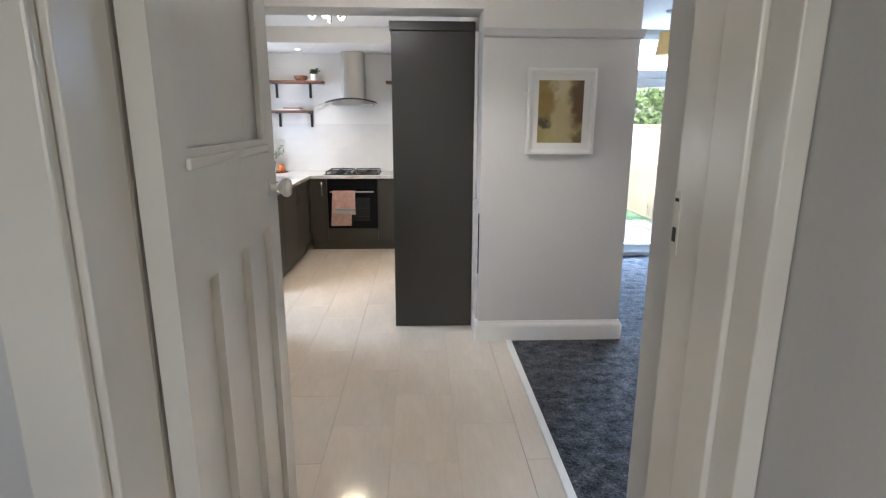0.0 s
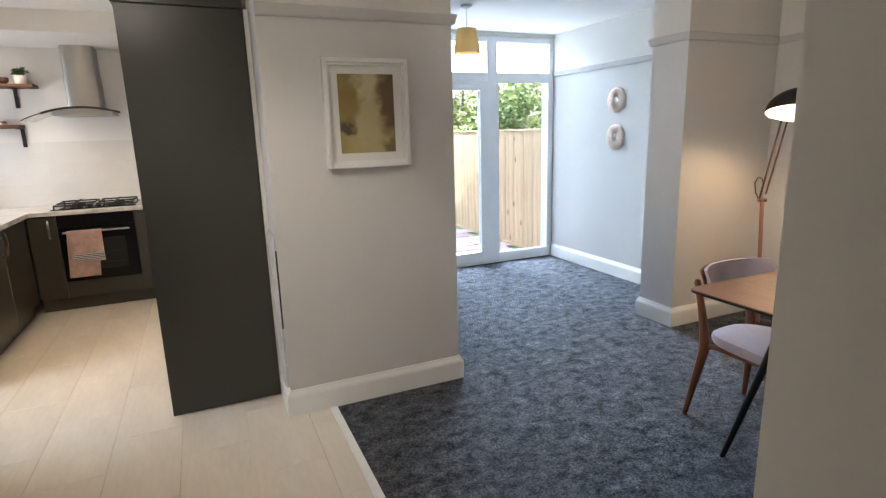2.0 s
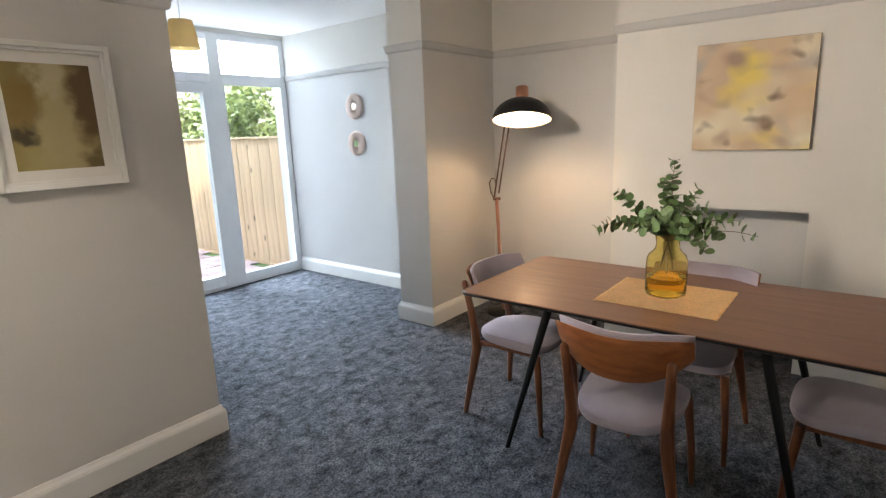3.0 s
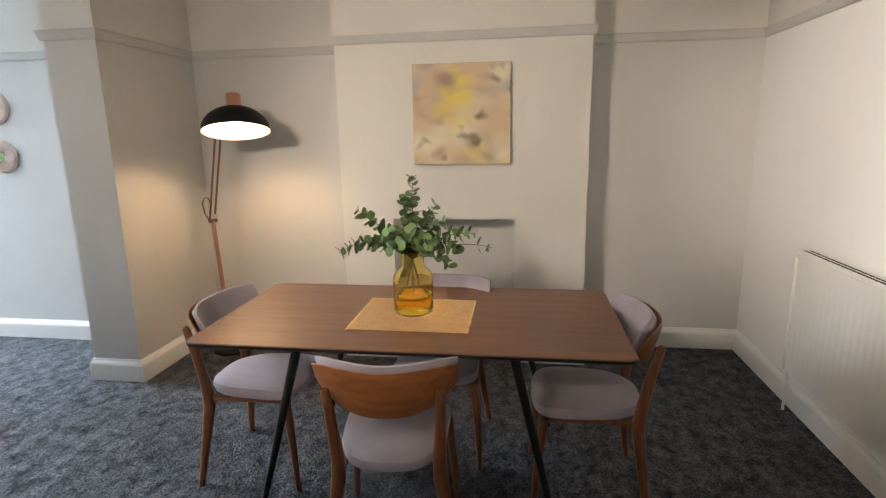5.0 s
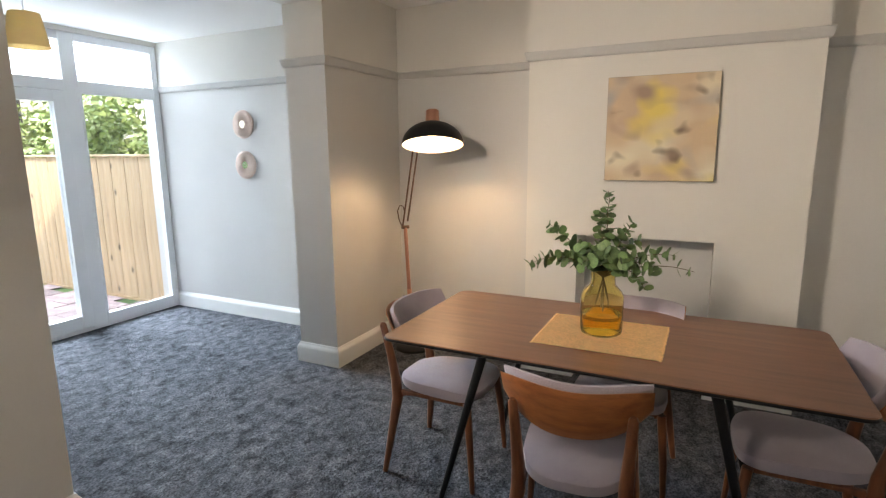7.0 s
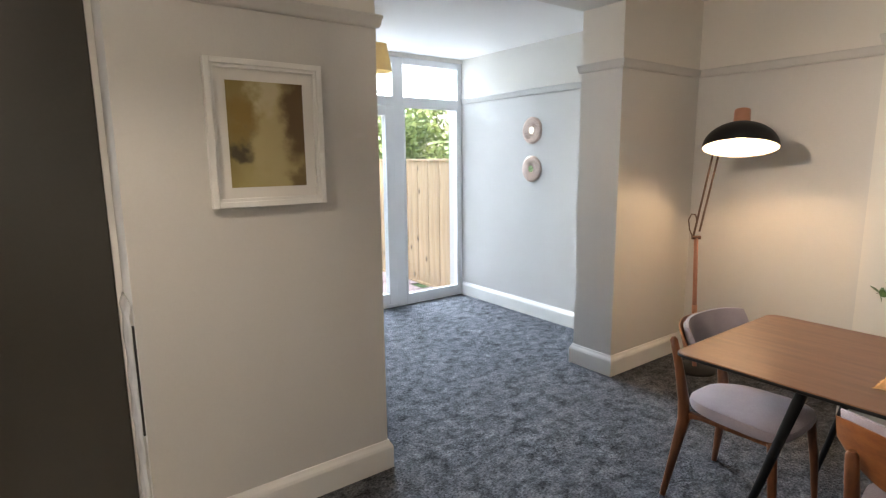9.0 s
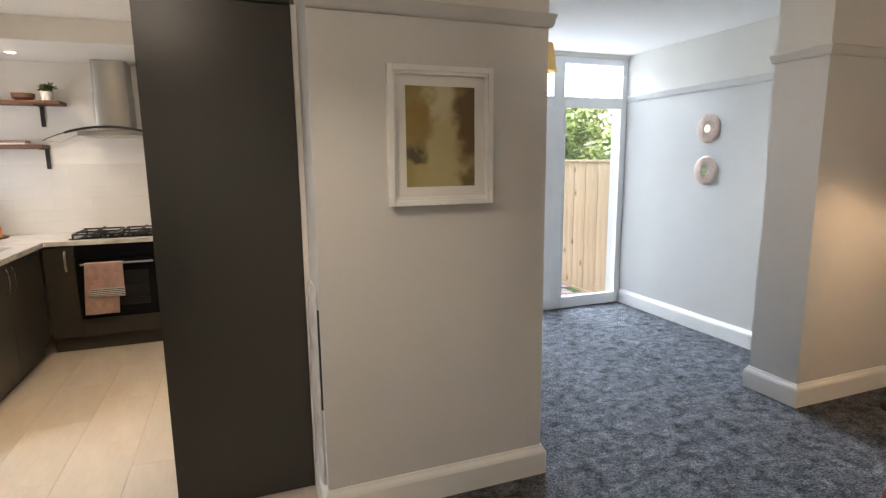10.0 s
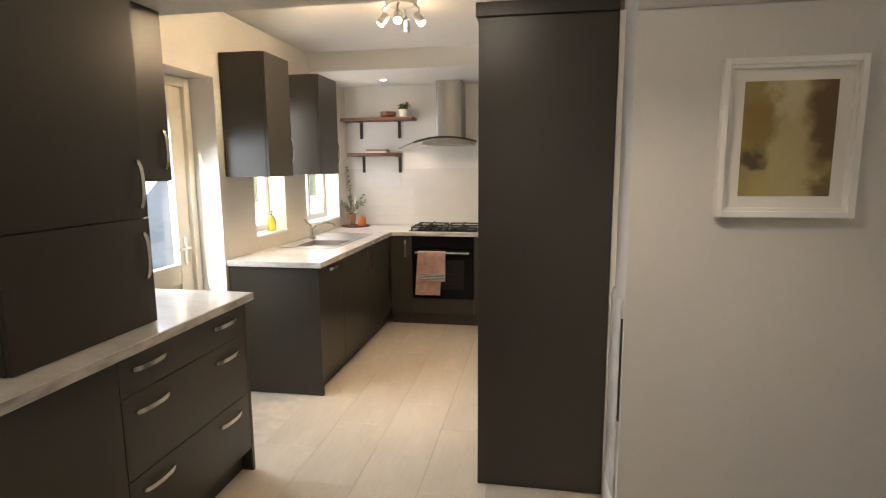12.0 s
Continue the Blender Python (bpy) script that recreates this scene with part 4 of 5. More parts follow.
            for a, b in zip(grid, grid[1:]):
                for i in range(nu):
                    q = (a[i], a[i + 1], b[i + 1], b[i])
                    bm.faces.new(q if side == 0 else q[::-1])
        f, g = faces
        for i in range(nu):
            bm.faces.new((f[0][i], g[0][i], g[0][i + 1], f[0][i + 1]))
            bm.faces.new((f[nv][i + 1], g[nv][i + 1], g[nv][i], f[nv][i]))
        for j in range(nv):
            bm.faces.new((f[j + 1][0], g[j + 1][0], g[j][0], f[j][0]))
            bm.faces.new((f[j][nu], g[j][nu], g[j + 1][nu], f[j + 1][nu]))
        bmesh.ops.recalc_face_normals(bm, faces=bm.faces)
        return part(name, bm, mat, ob, label, smooth=True)
    back(-0.234, 0.013, "backrest", M_CHAIRPLY, "bent plywood backrest shell", 0.622, 0.797, 0.0)
    back(-0.198, 0.034, "back_pad", M_FABRIC, "lilac-grey padded back cushion", 0.628, 0.809, -0.004)
    return ob


chair = dining_chair()
chair.matrix_world = pose(2.325, 1.915, 0.004, 0, 0, 5)
for x, y, rz in ((2.735, 2.63, -90), (2.98, 1.85, 180), (2.715, 1.185, 90)):
    copy_thing(chair, pose(x, y, 0.004, 0, 0, rz))

# ---------------------------------------------------------------- pictures and mirrors


def misty(name):
    """A soft landscape print: a pale path of light between gold trees and a brown bank."""
    m = bpy.data.materials.new(name)
    m.use_nodes = True
    n, l = m.node_tree.nodes, m.node_tree.links
    bs = n["Principled BSDF"]
    bs.inputs["Roughness"].default_value = 0.6
    tc = n.new("ShaderNodeTexCoord")
    warp = n.new("ShaderNodeTexNoise")
    warp.inputs["Scale"].default_value, warp.inputs["Detail"].default_value = 9.0, 5.0
    l.new(tc.outputs["Object"], warp.inputs["Vector"])
    shift = n.new("ShaderNodeVectorMath")
    shift.operation = "MULTIPLY_ADD"
    l.new(warp.outputs["Color"], shift.inputs[0])
    shift.inputs[1].default_value = (0.20, 0.0, 0.24)
    l.new(tc.outputs["Object"], shift.inputs[2])
    colour = None
    # (centre x, centre z, half width, half height, softness, colour)
    for cx, cz, hx, hz, soft, c in ((0.0, 0.0, 9.0, 9.0, 0.2, (0.27, 0.205, 0.065)), (0.02, -0.16, 0.17, 0.13, 0.9, (0.37, 0.31, 0.125)), (0.02, 0.02, 0.075, 0.26, 1.0, (0.43, 0.36, 0.18)),
                                    (0.0, 0.17, 0.05, 0.09, 0.9, (0.50, 0.44, 0.27)), (0.145, 0.10, 0.075, 0.20, 0.8, (0.13, 0.078, 0.030)), (-0.11, -0.055, 0.055, 0.045, 0.9, (0.075, 0.058, 0.030)),
                                    (-0.10, 0.07, 0.06, 0.07, 1.0, (0.25, 0.165, 0.04)), (0.13, -0.18, 0.06, 0.05, 0.9, (0.17, 0.12, 0.045))):
        sub = n.new("ShaderNodeVectorMath")
        sub.operation = "SUBTRACT"
        l.new(shift.outputs[0], sub.inputs[0])
        sub.inputs[1].default_value = (cx + 0.10, 0.0, cz + 0.12)
        div = n.new("ShaderNodeVectorMath")
        div.operation = "MULTIPLY"
        l.new(sub.outputs[0], div.inputs[0])
        div.inputs[1].default_value = (1 / hx, 0.0, 1 / hz)
        far = n.new("ShaderNodeVectorMath")
        far.operation = "LENGTH"
        l.new(div.outputs[0], far.inputs[0])
        r = n.new("ShaderNodeMapRange")
        r.interpolation_type = "SMOOTHSTEP"
        r.inputs[1].default_value, r.inputs[2].default_value = 1 + soft / 2, 1 - soft / 2
        l.new(far.outputs["Value"], r.inputs[0])
        mx = n.new("ShaderNodeMix")
        mx.data_type = "RGBA"
        l.new(r.outputs[0], mx.inputs[0])
        if colour is None:
            mx.inputs[6].default_value = (*c, 1)
        else:
            l.new(colour, mx.inputs[6])
        mx.inputs[7].default_value = (*c, 1)
        colour = mx.outputs[2]
    l.new(colour, bs.inputs["Base Color"])
    return m


M_MISTY = misty("misty_gold_print")


def dabbed(name):
    """Loose overlapping dabs: cream and tan ground, ochre patches, a few dark smudges."""
    m = bpy.data.materials.new(name)
    m.use_nodes = True
    n, l = m.node_tree.nodes, m.node_tree.links
    bs = n["Principled BSDF"]
    bs.inputs["Roughness"].default_value = 0.7
    tc = n.new("ShaderNodeTexCoord")
    colour = None
    for seed, scale, detail, lo, hi, c in ((0.0, 3.0, 1, 0.0, 0.01, (0.60, 0.45, 0.29)), (3.1, 3.0, 1, 0.42, 0.68, (0.50, 0.36, 0.25)), (7.7, 3.6, 1, 0.42, 0.66, (0.72, 0.64, 0.47)),
                                           (11.3, 3.6, 1, 0.52, 0.70, (0.74, 0.58, 0.15)), (17.9, 5.0, 1, 0.57, 0.76, (0.36, 0.25, 0.18)), (29.3, 4.4, 1, 0.57, 0.76, (0.40, 0.37, 0.34)), (23.3, 7.5, 1, 0.64, 0.80, (0.15, 0.10, 0.07))):
        mp = n.new("ShaderNodeMapping")
        mp.inputs["Location"].default_value = (seed, seed * 1.7, seed * 0.6)
        mp.inputs["Scale"].default_value = (1, 1.0, 1.25)
        l.new(tc.outputs["Object"], mp.inputs["Vector"])
        t = n.new("ShaderNodeTexNoise")
        t.inputs["Scale"].default_value, t.inputs["Detail"].default_value = scale, detail
        l.new(mp.outputs[0], t.inputs["Vector"])
        r = n.new("ShaderNodeMapRange")
        r.inputs[1].default_value, r.inputs[2].default_value = lo, hi
        l.new(t.outputs["Fac"], r.inputs[0])
        mx = n.new("ShaderNodeMix")
        mx.data_type = "RGBA"
        l.new(r.outputs[0], mx.inputs[0])
        if colour is None:
            mx.inputs[6].default_value = (*c, 1)
        else:
            l.new(colour, mx.inputs[6])
        mx.inputs[7].default_value = (*c, 1)
        colour = mx.outputs[2]
    l.new(colour, bs.inputs["Base Color"])
    return m


M_ABSTRACT = dabbed("cream_ochre_canvas_paint")
M_FRAMEWHITE = material("white_frame_lacquer", (0.78, 0.77, 0.74), 0.35, vary=0.02)
M_CARD = material("off_white_card", (0.74, 0.72, 0.68), 0.9, vary=0.01)
M_CANVAS_EDGE = material("brown_canvas_edge", (0.20, 0.13, 0.07), 0.8)

pic = thing("framed_picture", 1.1175, 3.82, 1.622, "white box-framed misty gold abstract print on the grey wall", "picture")
W2, H2 = 0.2275, 0.2775
part("frame", boxes((-W2, -W2 + 0.022, -0.036, -0.002, -H2, H2), (W2 - 0.022, W2, -0.036, -0.002, -H2, H2), (-W2 + 0.022, W2 - 0.022, -0.036, -0.002, -H2, -H2 + 0.022), (-W2 + 0.022, W2 - 0.022, -0.036, -0.002, H2 - 0.022, H2), bevel=0.002), M_FRAMEWHITE, pic)
part("inner_step", boxes((-W2 + 0.022, -W2 + 0.034, -0.026, -0.004, -H2 + 0.022, H2 - 0.022), (W2 - 0.034, W2 - 0.022, -0.026, -0.004, -H2 + 0.022, H2 - 0.022), (-W2 + 0.034, W2 - 0.034, -0.026, -0.004, -H2 + 0.022, -H2 + 0.034), (-W2 + 0.034, W2 - 0.034, -0.026, -0.004, H2 - 0.034, H2 - 0.022)), M_FRAMEWHITE, pic)
part("mount", boxes((-W2 + 0.034, W2 - 0.034, -0.012, -0.004, -H2 + 0.034, H2 - 0.034)), M_CARD, pic, "off-white card mount")
part("print", boxes((-0.150, 0.150, -0.0135, -0.0122, -0.202, 0.200)), M_MISTY, pic, "misty gold and brown abstract print")

art = thing("canvas_painting", 3.998, 1.835, 1.644, "unframed abstract canvas in cream, ochre and grey", "painting")
part("canvas", boxes((-0.034, -0.002, -0.305, 0.305, -0.306, 0.306), bevel=0.002), M_CANVAS_EDGE, art)
part("painted_face", boxes((-0.0362, -0.0345, -0.3035, 0.3035, -0.3045, 0.3045)), M_ABSTRACT, art, "blotched cream and ochre paint")


def round_mirror(z):
    ob = thing("round_mirror", 4.083, 5.26, z, "small round mirror in a pleated rose-gold ring", "mirror", "pair of round mirrors")
    bm = bmesh.new()
    n = 96
    rings = []
    for r, x in ((0.030, -0.012), (0.038, -0.018), (0.075, -0.019), (0.105, -0.016), (0.122, -0.007), (0.122, -0.001)):
        rings.append([bm.verts.new((x - (0.0025 if k % 2 else 0) * (0.035 <= r <= 0.11), r * math.cos(2 * math.pi * k / n), r * math.sin(2 * math.pi * k / n))) for k in range(n)])
    for a, b in zip(rings, rings[1:]):
        for k in range(n):
            bm.faces.new((a[k], a[(k + 1) % n], b[(k + 1) % n], b[k]))
    bm.faces.new(rings[-1])
    bmesh.ops.recalc_face_normals(bm, faces=bm.faces)
    part("ring", bm, M_ROSE, ob)
    bm = lathe([(0.0, 0.0), (0.032, 0.0), (0.032, 0.004), (0.0, 0.004)], 32)
    bm.transform(Matrix.Translation((-0.012, 0, 0)) @ Matrix.Rotation(radians(-90), 4, "Y"))
    part("mirror_glass", bm, M_MIRROR, ob)


round_mirror(1.768)
round_mirror(1.416)

# ---------------------------------------------------------------- floor lamp


def floor_lamp():
    ob = thing("floor_lamp", 4.02, 3.55, 0.004, "lit floor lamp with black dome shade and copper angled arm", "lamp")
    part("base", lathe([(0.0, 0.026), (0.02, 0.026), (0.13, 0.022), (0.142, 0.014), (0.145, 0.0), (0.0, 0.0)], 40), M_BLACK, ob, "round black base", smooth=True)
    part("lower_arm", tube([(0.0, 0.0, 0.02), (-0.015, 0.015, 0.30), (-0.06, 0.02, 0.96)], [0.015, 0.015, 0.014], 14), M_ROSEWOOD, ob, smooth=True)
    part("sleeve", tube([(-0.009, 0.010, 0.20), (-0.027, 0.016, 0.48)], 0.018, 14), M_COPPER, ob, smooth=True)
    top = Vector((0.02, -0.046, 1.60))
    low = Vector((-0.06, 0.02, 0.975))
    part("hinge", tube([low + Vector((-0.022, 0.018, -0.012)), low + Vector((0.022, -0.018, -0.012))], 0.013, 14), M_BRONZE, ob, smooth=True)
    for s, k in ((-0.013, 0.0), (0.013, 0.03)):
        off = Vector((s, -s, 0))
        part("upper_arm", tube([low + off + Vector((0, 0, k)), top + off], 0.0068, 10), M_BRONZE, ob, smooth=True)
    # slack cable looping round the hinge
    loop = [low + Vector((-0.010, 0.012, -0.02)), low + Vector((-0.030, 0.034, 0.04)), low + Vector((-0.034, 0.044, 0.11)), low + Vector((-0.024, 0.030, 0.150)), low + Vector((-0.008, 0.010, 0.145)), low + Vector((0.0, 0.0, 0.09))]
    part("cable", tube([loop[max(i, 0)].lerp(loop[min(i + 1, 5)], f) for i in range(5) for f in (0.0, 0.5)] + [loop[5]], 0.0045, 8), M_BRONZE, ob, smooth=True)
    # dome, seen from just below
    tilt = Matrix.Translation((-0.190, -0.285, 1.560)) @ Matrix.Rotation(radians(15.5), 4, Vector((-0.45, 0.9, 0)))
    R = 0.212
    outer = [(R * math.cos(a), 0.160 * math.sin(a)) for a in (radians(d) for d in range(0, 88, 6))] + [(0.03, 0.161)]
    inner = [(r * 0.985 - 0.001, z - 0.004) for r, z in outer[1:][::-1]] + [(R - 0.003, 0.0)]
    bm = lathe(outer, 48)
    bm.transform(tilt)
    shade = part("shade", bm, M_BLACK, ob, "black metal dome shade", smooth=True)
    bm = lathe(inner, 48)
    bm.transform(tilt)
    part("lining", bm, M_SHADE_IN, shade, "white enamelled inside", smooth=True)
    bm = lathe([(R - 0.004, 0.0), (R + 0.001, 0.0), (R + 0.001, 0.004), (R - 0.004, 0.003)], 48, closed=True)
    bm.transform(tilt)
    part("rim", bm, M_BLACK, shade)
    bm = lathe([(0.0, 0.242), (0.042, 0.242), (0.045, 0.237), (0.047, 0.160), (0.0, 0.156)], 28)
    bm.transform(tilt)
    part("cap", bm, M_COPPER, ob, "ribbed copper cap", smooth=True)
    bm = lathe([(0.0, 0.045), (0.03, 0.055), (0.036, 0.075), (0.03, 0.10), (0.016, 0.125), (0.016, 0.153), (0.0, 0.155)], 20)
    bm.transform(tilt)
    g = part("bulb", bm, M_BULB, ob, "glowing bulb", smooth=True)
    g.visible_shadow = False
    return ob


floor_lamp()

# ---------------------------------------------------------------- table setting
ZT = 0.7552
mat_ob = thing("table_mat", 2.745, 1.915, ZT, "rectangular woven jute table runner", "table mat")
bm = bmesh.new()
nx, ny = 22, 24
grid = [[bm.verts.new((-0.215 + 0.43 * i / nx + 0.0015 * math.sin(j * 2.1), -0.245 + 0.49 * j / ny + 0.002 * math.sin(i * 1.7), 0.004 + 0.0008 * math.sin(3.1 * i) * math.sin(2.7 * j))) for i in range(nx + 1)] for j in range(ny + 1)]
for a, b in zip(grid, grid[1:]):
    for i in range(nx):
        bm.faces.new((a[i], a[i + 1], b[i + 1], b[i]))
bmesh.ops.solidify(bm, geom=bm.faces[:], thickness=0.0035)
part("weave", bm, M_MAT, mat_ob)
rnd = random.Random(31)
for y0, way in ((-0.245, -1), (0.245, 1)):
    bm = bmesh.new()
    for k in range(54):
        x = -0.213 + 0.426 * k / 53
        tube([(x, y0 - way * 0.004, 0.003), (x + rnd.uniform(-0.002, 0.002), y0 + way * rnd.uniform(0.003, 0.009), 0.0022)], 0.0016, 5, bm)
    part("fringe", bm, M_MAT, mat_ob, "short frayed jute ends")

VX, VY, VZ = 2.765, 1.925, ZT + 0.006
vase = thing("glass_vase", VX, VY, VZ, "amber glass bottle vase half full of water", "vase")
OUT = [(0.0, 0.0), (0.076, 0.0), (0.084, 0.006), (0.087, 0.02), (0.088, 0.14), (0.086, 0.163), (0.078, 0.183), (0.062, 0.199), (0.052, 0.212), (0.049, 0.235), (0.053, 0.268), (0.057, 0.28)]
INN = [(0.054, 0.279), (0.050, 0.267), (0.046, 0.236), (0.049, 0.212), (0.059, 0.197), (0.075, 0.181), (0.083, 0.162), (0.085, 0.14), (0.084, 0.022), (0.074, 0.008), (0.0, 0.008)]
g = part("glass", lathe(OUT + INN, 40), M_VASE, vase, smooth=True)
g.visible_shadow = False
w = part("water", lathe([(0.0, 0.0085), (0.073, 0.0085), (0.083, 0.024), (0.084, 0.085), (0.0, 0.085)], 40), M_WATER, vase, "amber tinted water", smooth=True)
w.visible_shadow = False
for a in range(6):
    an = a * math.pi / 3 + 0.3
    part("stem", tube([(0.03 * math.cos(an), 0.03 * math.sin(an), 0.10 + 0.02 * (a % 3)), (-0.012 * math.cos(an), -0.012 * math.sin(an), 0.28)], 0.003, 6), M_STEM, vase)


def leaf_mesh(mat):
    """A round, slightly cupped leaf about 4 cm long, lying along +x."""
    bm = bmesh.new()
    n = 9
    ring = []
    for k in range(n):
        a = 2 * math.pi * k / n
        x, y = 0.5 + 0.5 * math.cos(a), 0.49 * math.sin(a) * (1.0 if math.cos(a) < 0.5 else 0.85)
        ring.append(bm.verts.new((x, y, 0.16 * y * y - 0.10 * (x - 0.4) ** 2)))
    c = bm.verts.new((0.5, 0, -0.03))
    for k in range(n):
        bm.faces.new((ring[k], ring[(k + 1) % n], c))
    for f in bm.faces:
        f.smooth = True
    me = bpy.data.meshes.new("leaf")
    bm.to_mesh(me)
    bm.free()
    me.materials.append(mat)
    return me


def eucalyptus():
    ob = thing("eucalyptus_bunch", VX, VY, VZ + 0.24, "bunch of green eucalyptus stems in the amber vase", "plant")
    rnd = random.Random(7)
    leaf = leaf_mesh(M_LEAF)
    # each stem: reach along the table (+y), across it (x), height, droop
    ends = [((0.0, -0.01, 0.36), 0.02, 16), ((0.03, 0.03, 0.27), 0.02, 12), ((0.0, 0.24, 0.215), 0.03, 10), ((-0.05, 0.315, 0.035), 0.10, 15), ((0.04, 0.20, 0.06), 0.08, 12),
            ((0.05, -0.10, 0.23), 0.03, 11), ((-0.03, -0.21, 0.045), 0.09, 14), ((0.06, -0.27, 0.10), 0.07, 10), ((-0.16, 0.06, 0.08), 0.07, 9), ((-0.13, -0.10, 0.09), 0.07, 9),
            ((0.17, 0.03, 0.10), 0.06, 9), ((0.12, -0.13, 0.14), 0.05, 7), ((-0.06, 0.09, 0.13), 0.04, 8), ((0.10, 0.12, 0.11), 0.04, 7), ((-0.09, -0.02, 0.14), 0.04, 8), ((-0.10, -0.18, -0.01), 0.10, 10), ((0.02, -0.345, 0.05), 0.06, 6)]
    for (ex, ey, ez), sag, count in ends:
        pts = []
        for i in range(9):
            u = i / 8
            pts.append(Vector((ex * u, ey * u, ez * u + sag * 4 * u * (1 - u) * 0.6 - 0.0)) + Vector((rnd.uniform(-1, 1), rnd.uniform(-1, 1), 0)) * 0.006 * u)
        st = part("stem", tube(pts, [0.0032 - 0.0022 * i / 8 for i in range(9)], 6), M_STEM, ob)
        for k in range(count):
            u = 0.22 + 0.78 * (k + 0.5) / count
            if ey < -0.3 and u < 0.8:
                continue
            i = min(int(u * 8), 7)
            p = pts[i].lerp(pts[i + 1], u * 8 - i)
            d = (pts[i + 1] - pts[i]).normalized()
            for side in (0, 1):
                q = d.to_track_quat("X", "Z").to_matrix().to_4x4()
                turn = Matrix.Rotation(math.pi * side + k * 1.57 + rnd.uniform(-0.4, 0.4), 4, "X") @ Matrix.Rotation(radians(-rnd.uniform(48, 80)), 4, "Y") @ Matrix.Rotation(rnd.uniform(-0.7, 0.7), 4, "X")
                size = rnd.uniform(0.038, 0.060) * (1.05 - 0.35 * u)
                lf = new("leaf", leaf)
                lf.parent = st
                lf.matrix_local = Matrix.Translation(p) @ q @ turn @ Matrix.Diagonal((size, size, size, 1))


eucalyptus()

# ---------------------------------------------------------------- radiator
rad = thing("radiator", 2.10, -0.05, 0.26, "white panel radiator with a top grille on the wall", "radiator")
bm = bmesh.new()
segs = 27
prev = None
for i in range(segs * 6 + 1):
    x = 1.36 * i / (segs * 6)
    ph = i % 6
    y = 0.098 + (0.0011 if ph in (2, 3, 4) else 0.0)
    row = [bm.verts.new((x, y, 0.03)), bm.verts.new((x, y, 0.62))]
    if prev:
        bm.faces.new((prev[0], row[0], row[1], prev[1]))
    prev = row
bmesh.ops.recalc_face_normals(bm, faces=bm.faces)
part("front_panel", bm, M_RADIATOR, rad, smooth=True)
part("casing", boxes((0.0, 1.36, 0.03, 0.097, 0.0, 0.03), (0.0, 1.36, 0.03, 0.112, 0.62, 0.640), (-0.006, 0.0, 0.03, 0.112, 0.0, 0.655), (1.36, 1.366, 0.03, 0.112, 0.0, 0.655), bevel=0.002), M_RADIATOR, rad)
part("top_grille", boxes((0.0, 1.36, 0.034, 0.046, 0.640, 0.658), (0.0, 1.36, 0.062, 0.070, 0.640, 0.656), (0.0, 1.36, 0.092, 0.108, 0.640, 0.658)), M_RADIATOR, rad)
part("back_panel", boxes((0.01, 1.35, 0.030, 0.040, 0.03, 0.62)), M_RADIATOR, rad)
# Solid dark strips fill the grille slots in place of their shade.
for y0, y1 in ((0.0465, 0.0615), (0.0705, 0.0915)):
    part("slot_shade", boxes((0.012, 1.348, y0, y1, 0.6403, 0.6555)), M_GAP_SHADE, rad, "dark strip put in for the shade between the grille bars")
bm = tube([(1.386, 0.07, 0.03), (1.386, 0.07, -0.25)], 0.0075, 10)
tube([(1.386, 0.07, 0.05), (1.386, 0.07, 0.13)], [0.018, 0.022], 14, bm)
boxes((1.366, 1.400, 0.058, 0.082, 0.02, 0.06), bm=bm)
part("valve", bm, M_RADIATOR, rad, smooth=True)

# ---------------------------------------------------------------- pendant in the garden room
pend = thing("pendant_lamp", 2.46, 5.28, 0, "mustard fabric pendant shade on a white flex", "pendant lamp")
part("rose", lathe([(0.0, Z_EXT), (0.05, Z_EXT), (0.048, Z_EXT - 0.015), (0.02, Z_EXT - 0.03), (0.0, Z_EXT - 0.03)], 24), M_FRAME, pend, smooth=True)
part("flex", tube([(0, 0, Z_EXT - 0.03), (0, 0, 2.33)], 0.004, 8), M_FRAME, pend)
part("shade", lathe([(0.080, 2.355), (0.115, 2.160), (0.1135, 2.160), (0.0785, 2.355)], 40, closed=True), M_PENDANT, pend, smooth=True)
bm = lathe([(0.0, 2.335), (0.018, 2.335), (0.020, 2.28), (0.0, 2.28)], 16)
for k in range(3):
    a = 2 * math.pi * k / 3
    tube([(0, 0, 2.335), (0.082 * math.cos(a), 0.082 * math.sin(a), 2.345)], 0.002, 6, bm)
part("lamp_holder", bm, M_FRAME, pend)

# ---------------------------------------------------------------- kitchen ceiling lights
sf = thing("spotlight_cluster", -0.60, 5.10, Z_KIT, "brushed steel ceiling light with four swivel spots", "ceiling light")
part("plate", lathe([(0.0, 0.0), (0.10, 0.0), (0.10, -0.012), (0.085, -0.028), (0.0, -0.03)], 36), M_STEEL, sf, smooth=True)
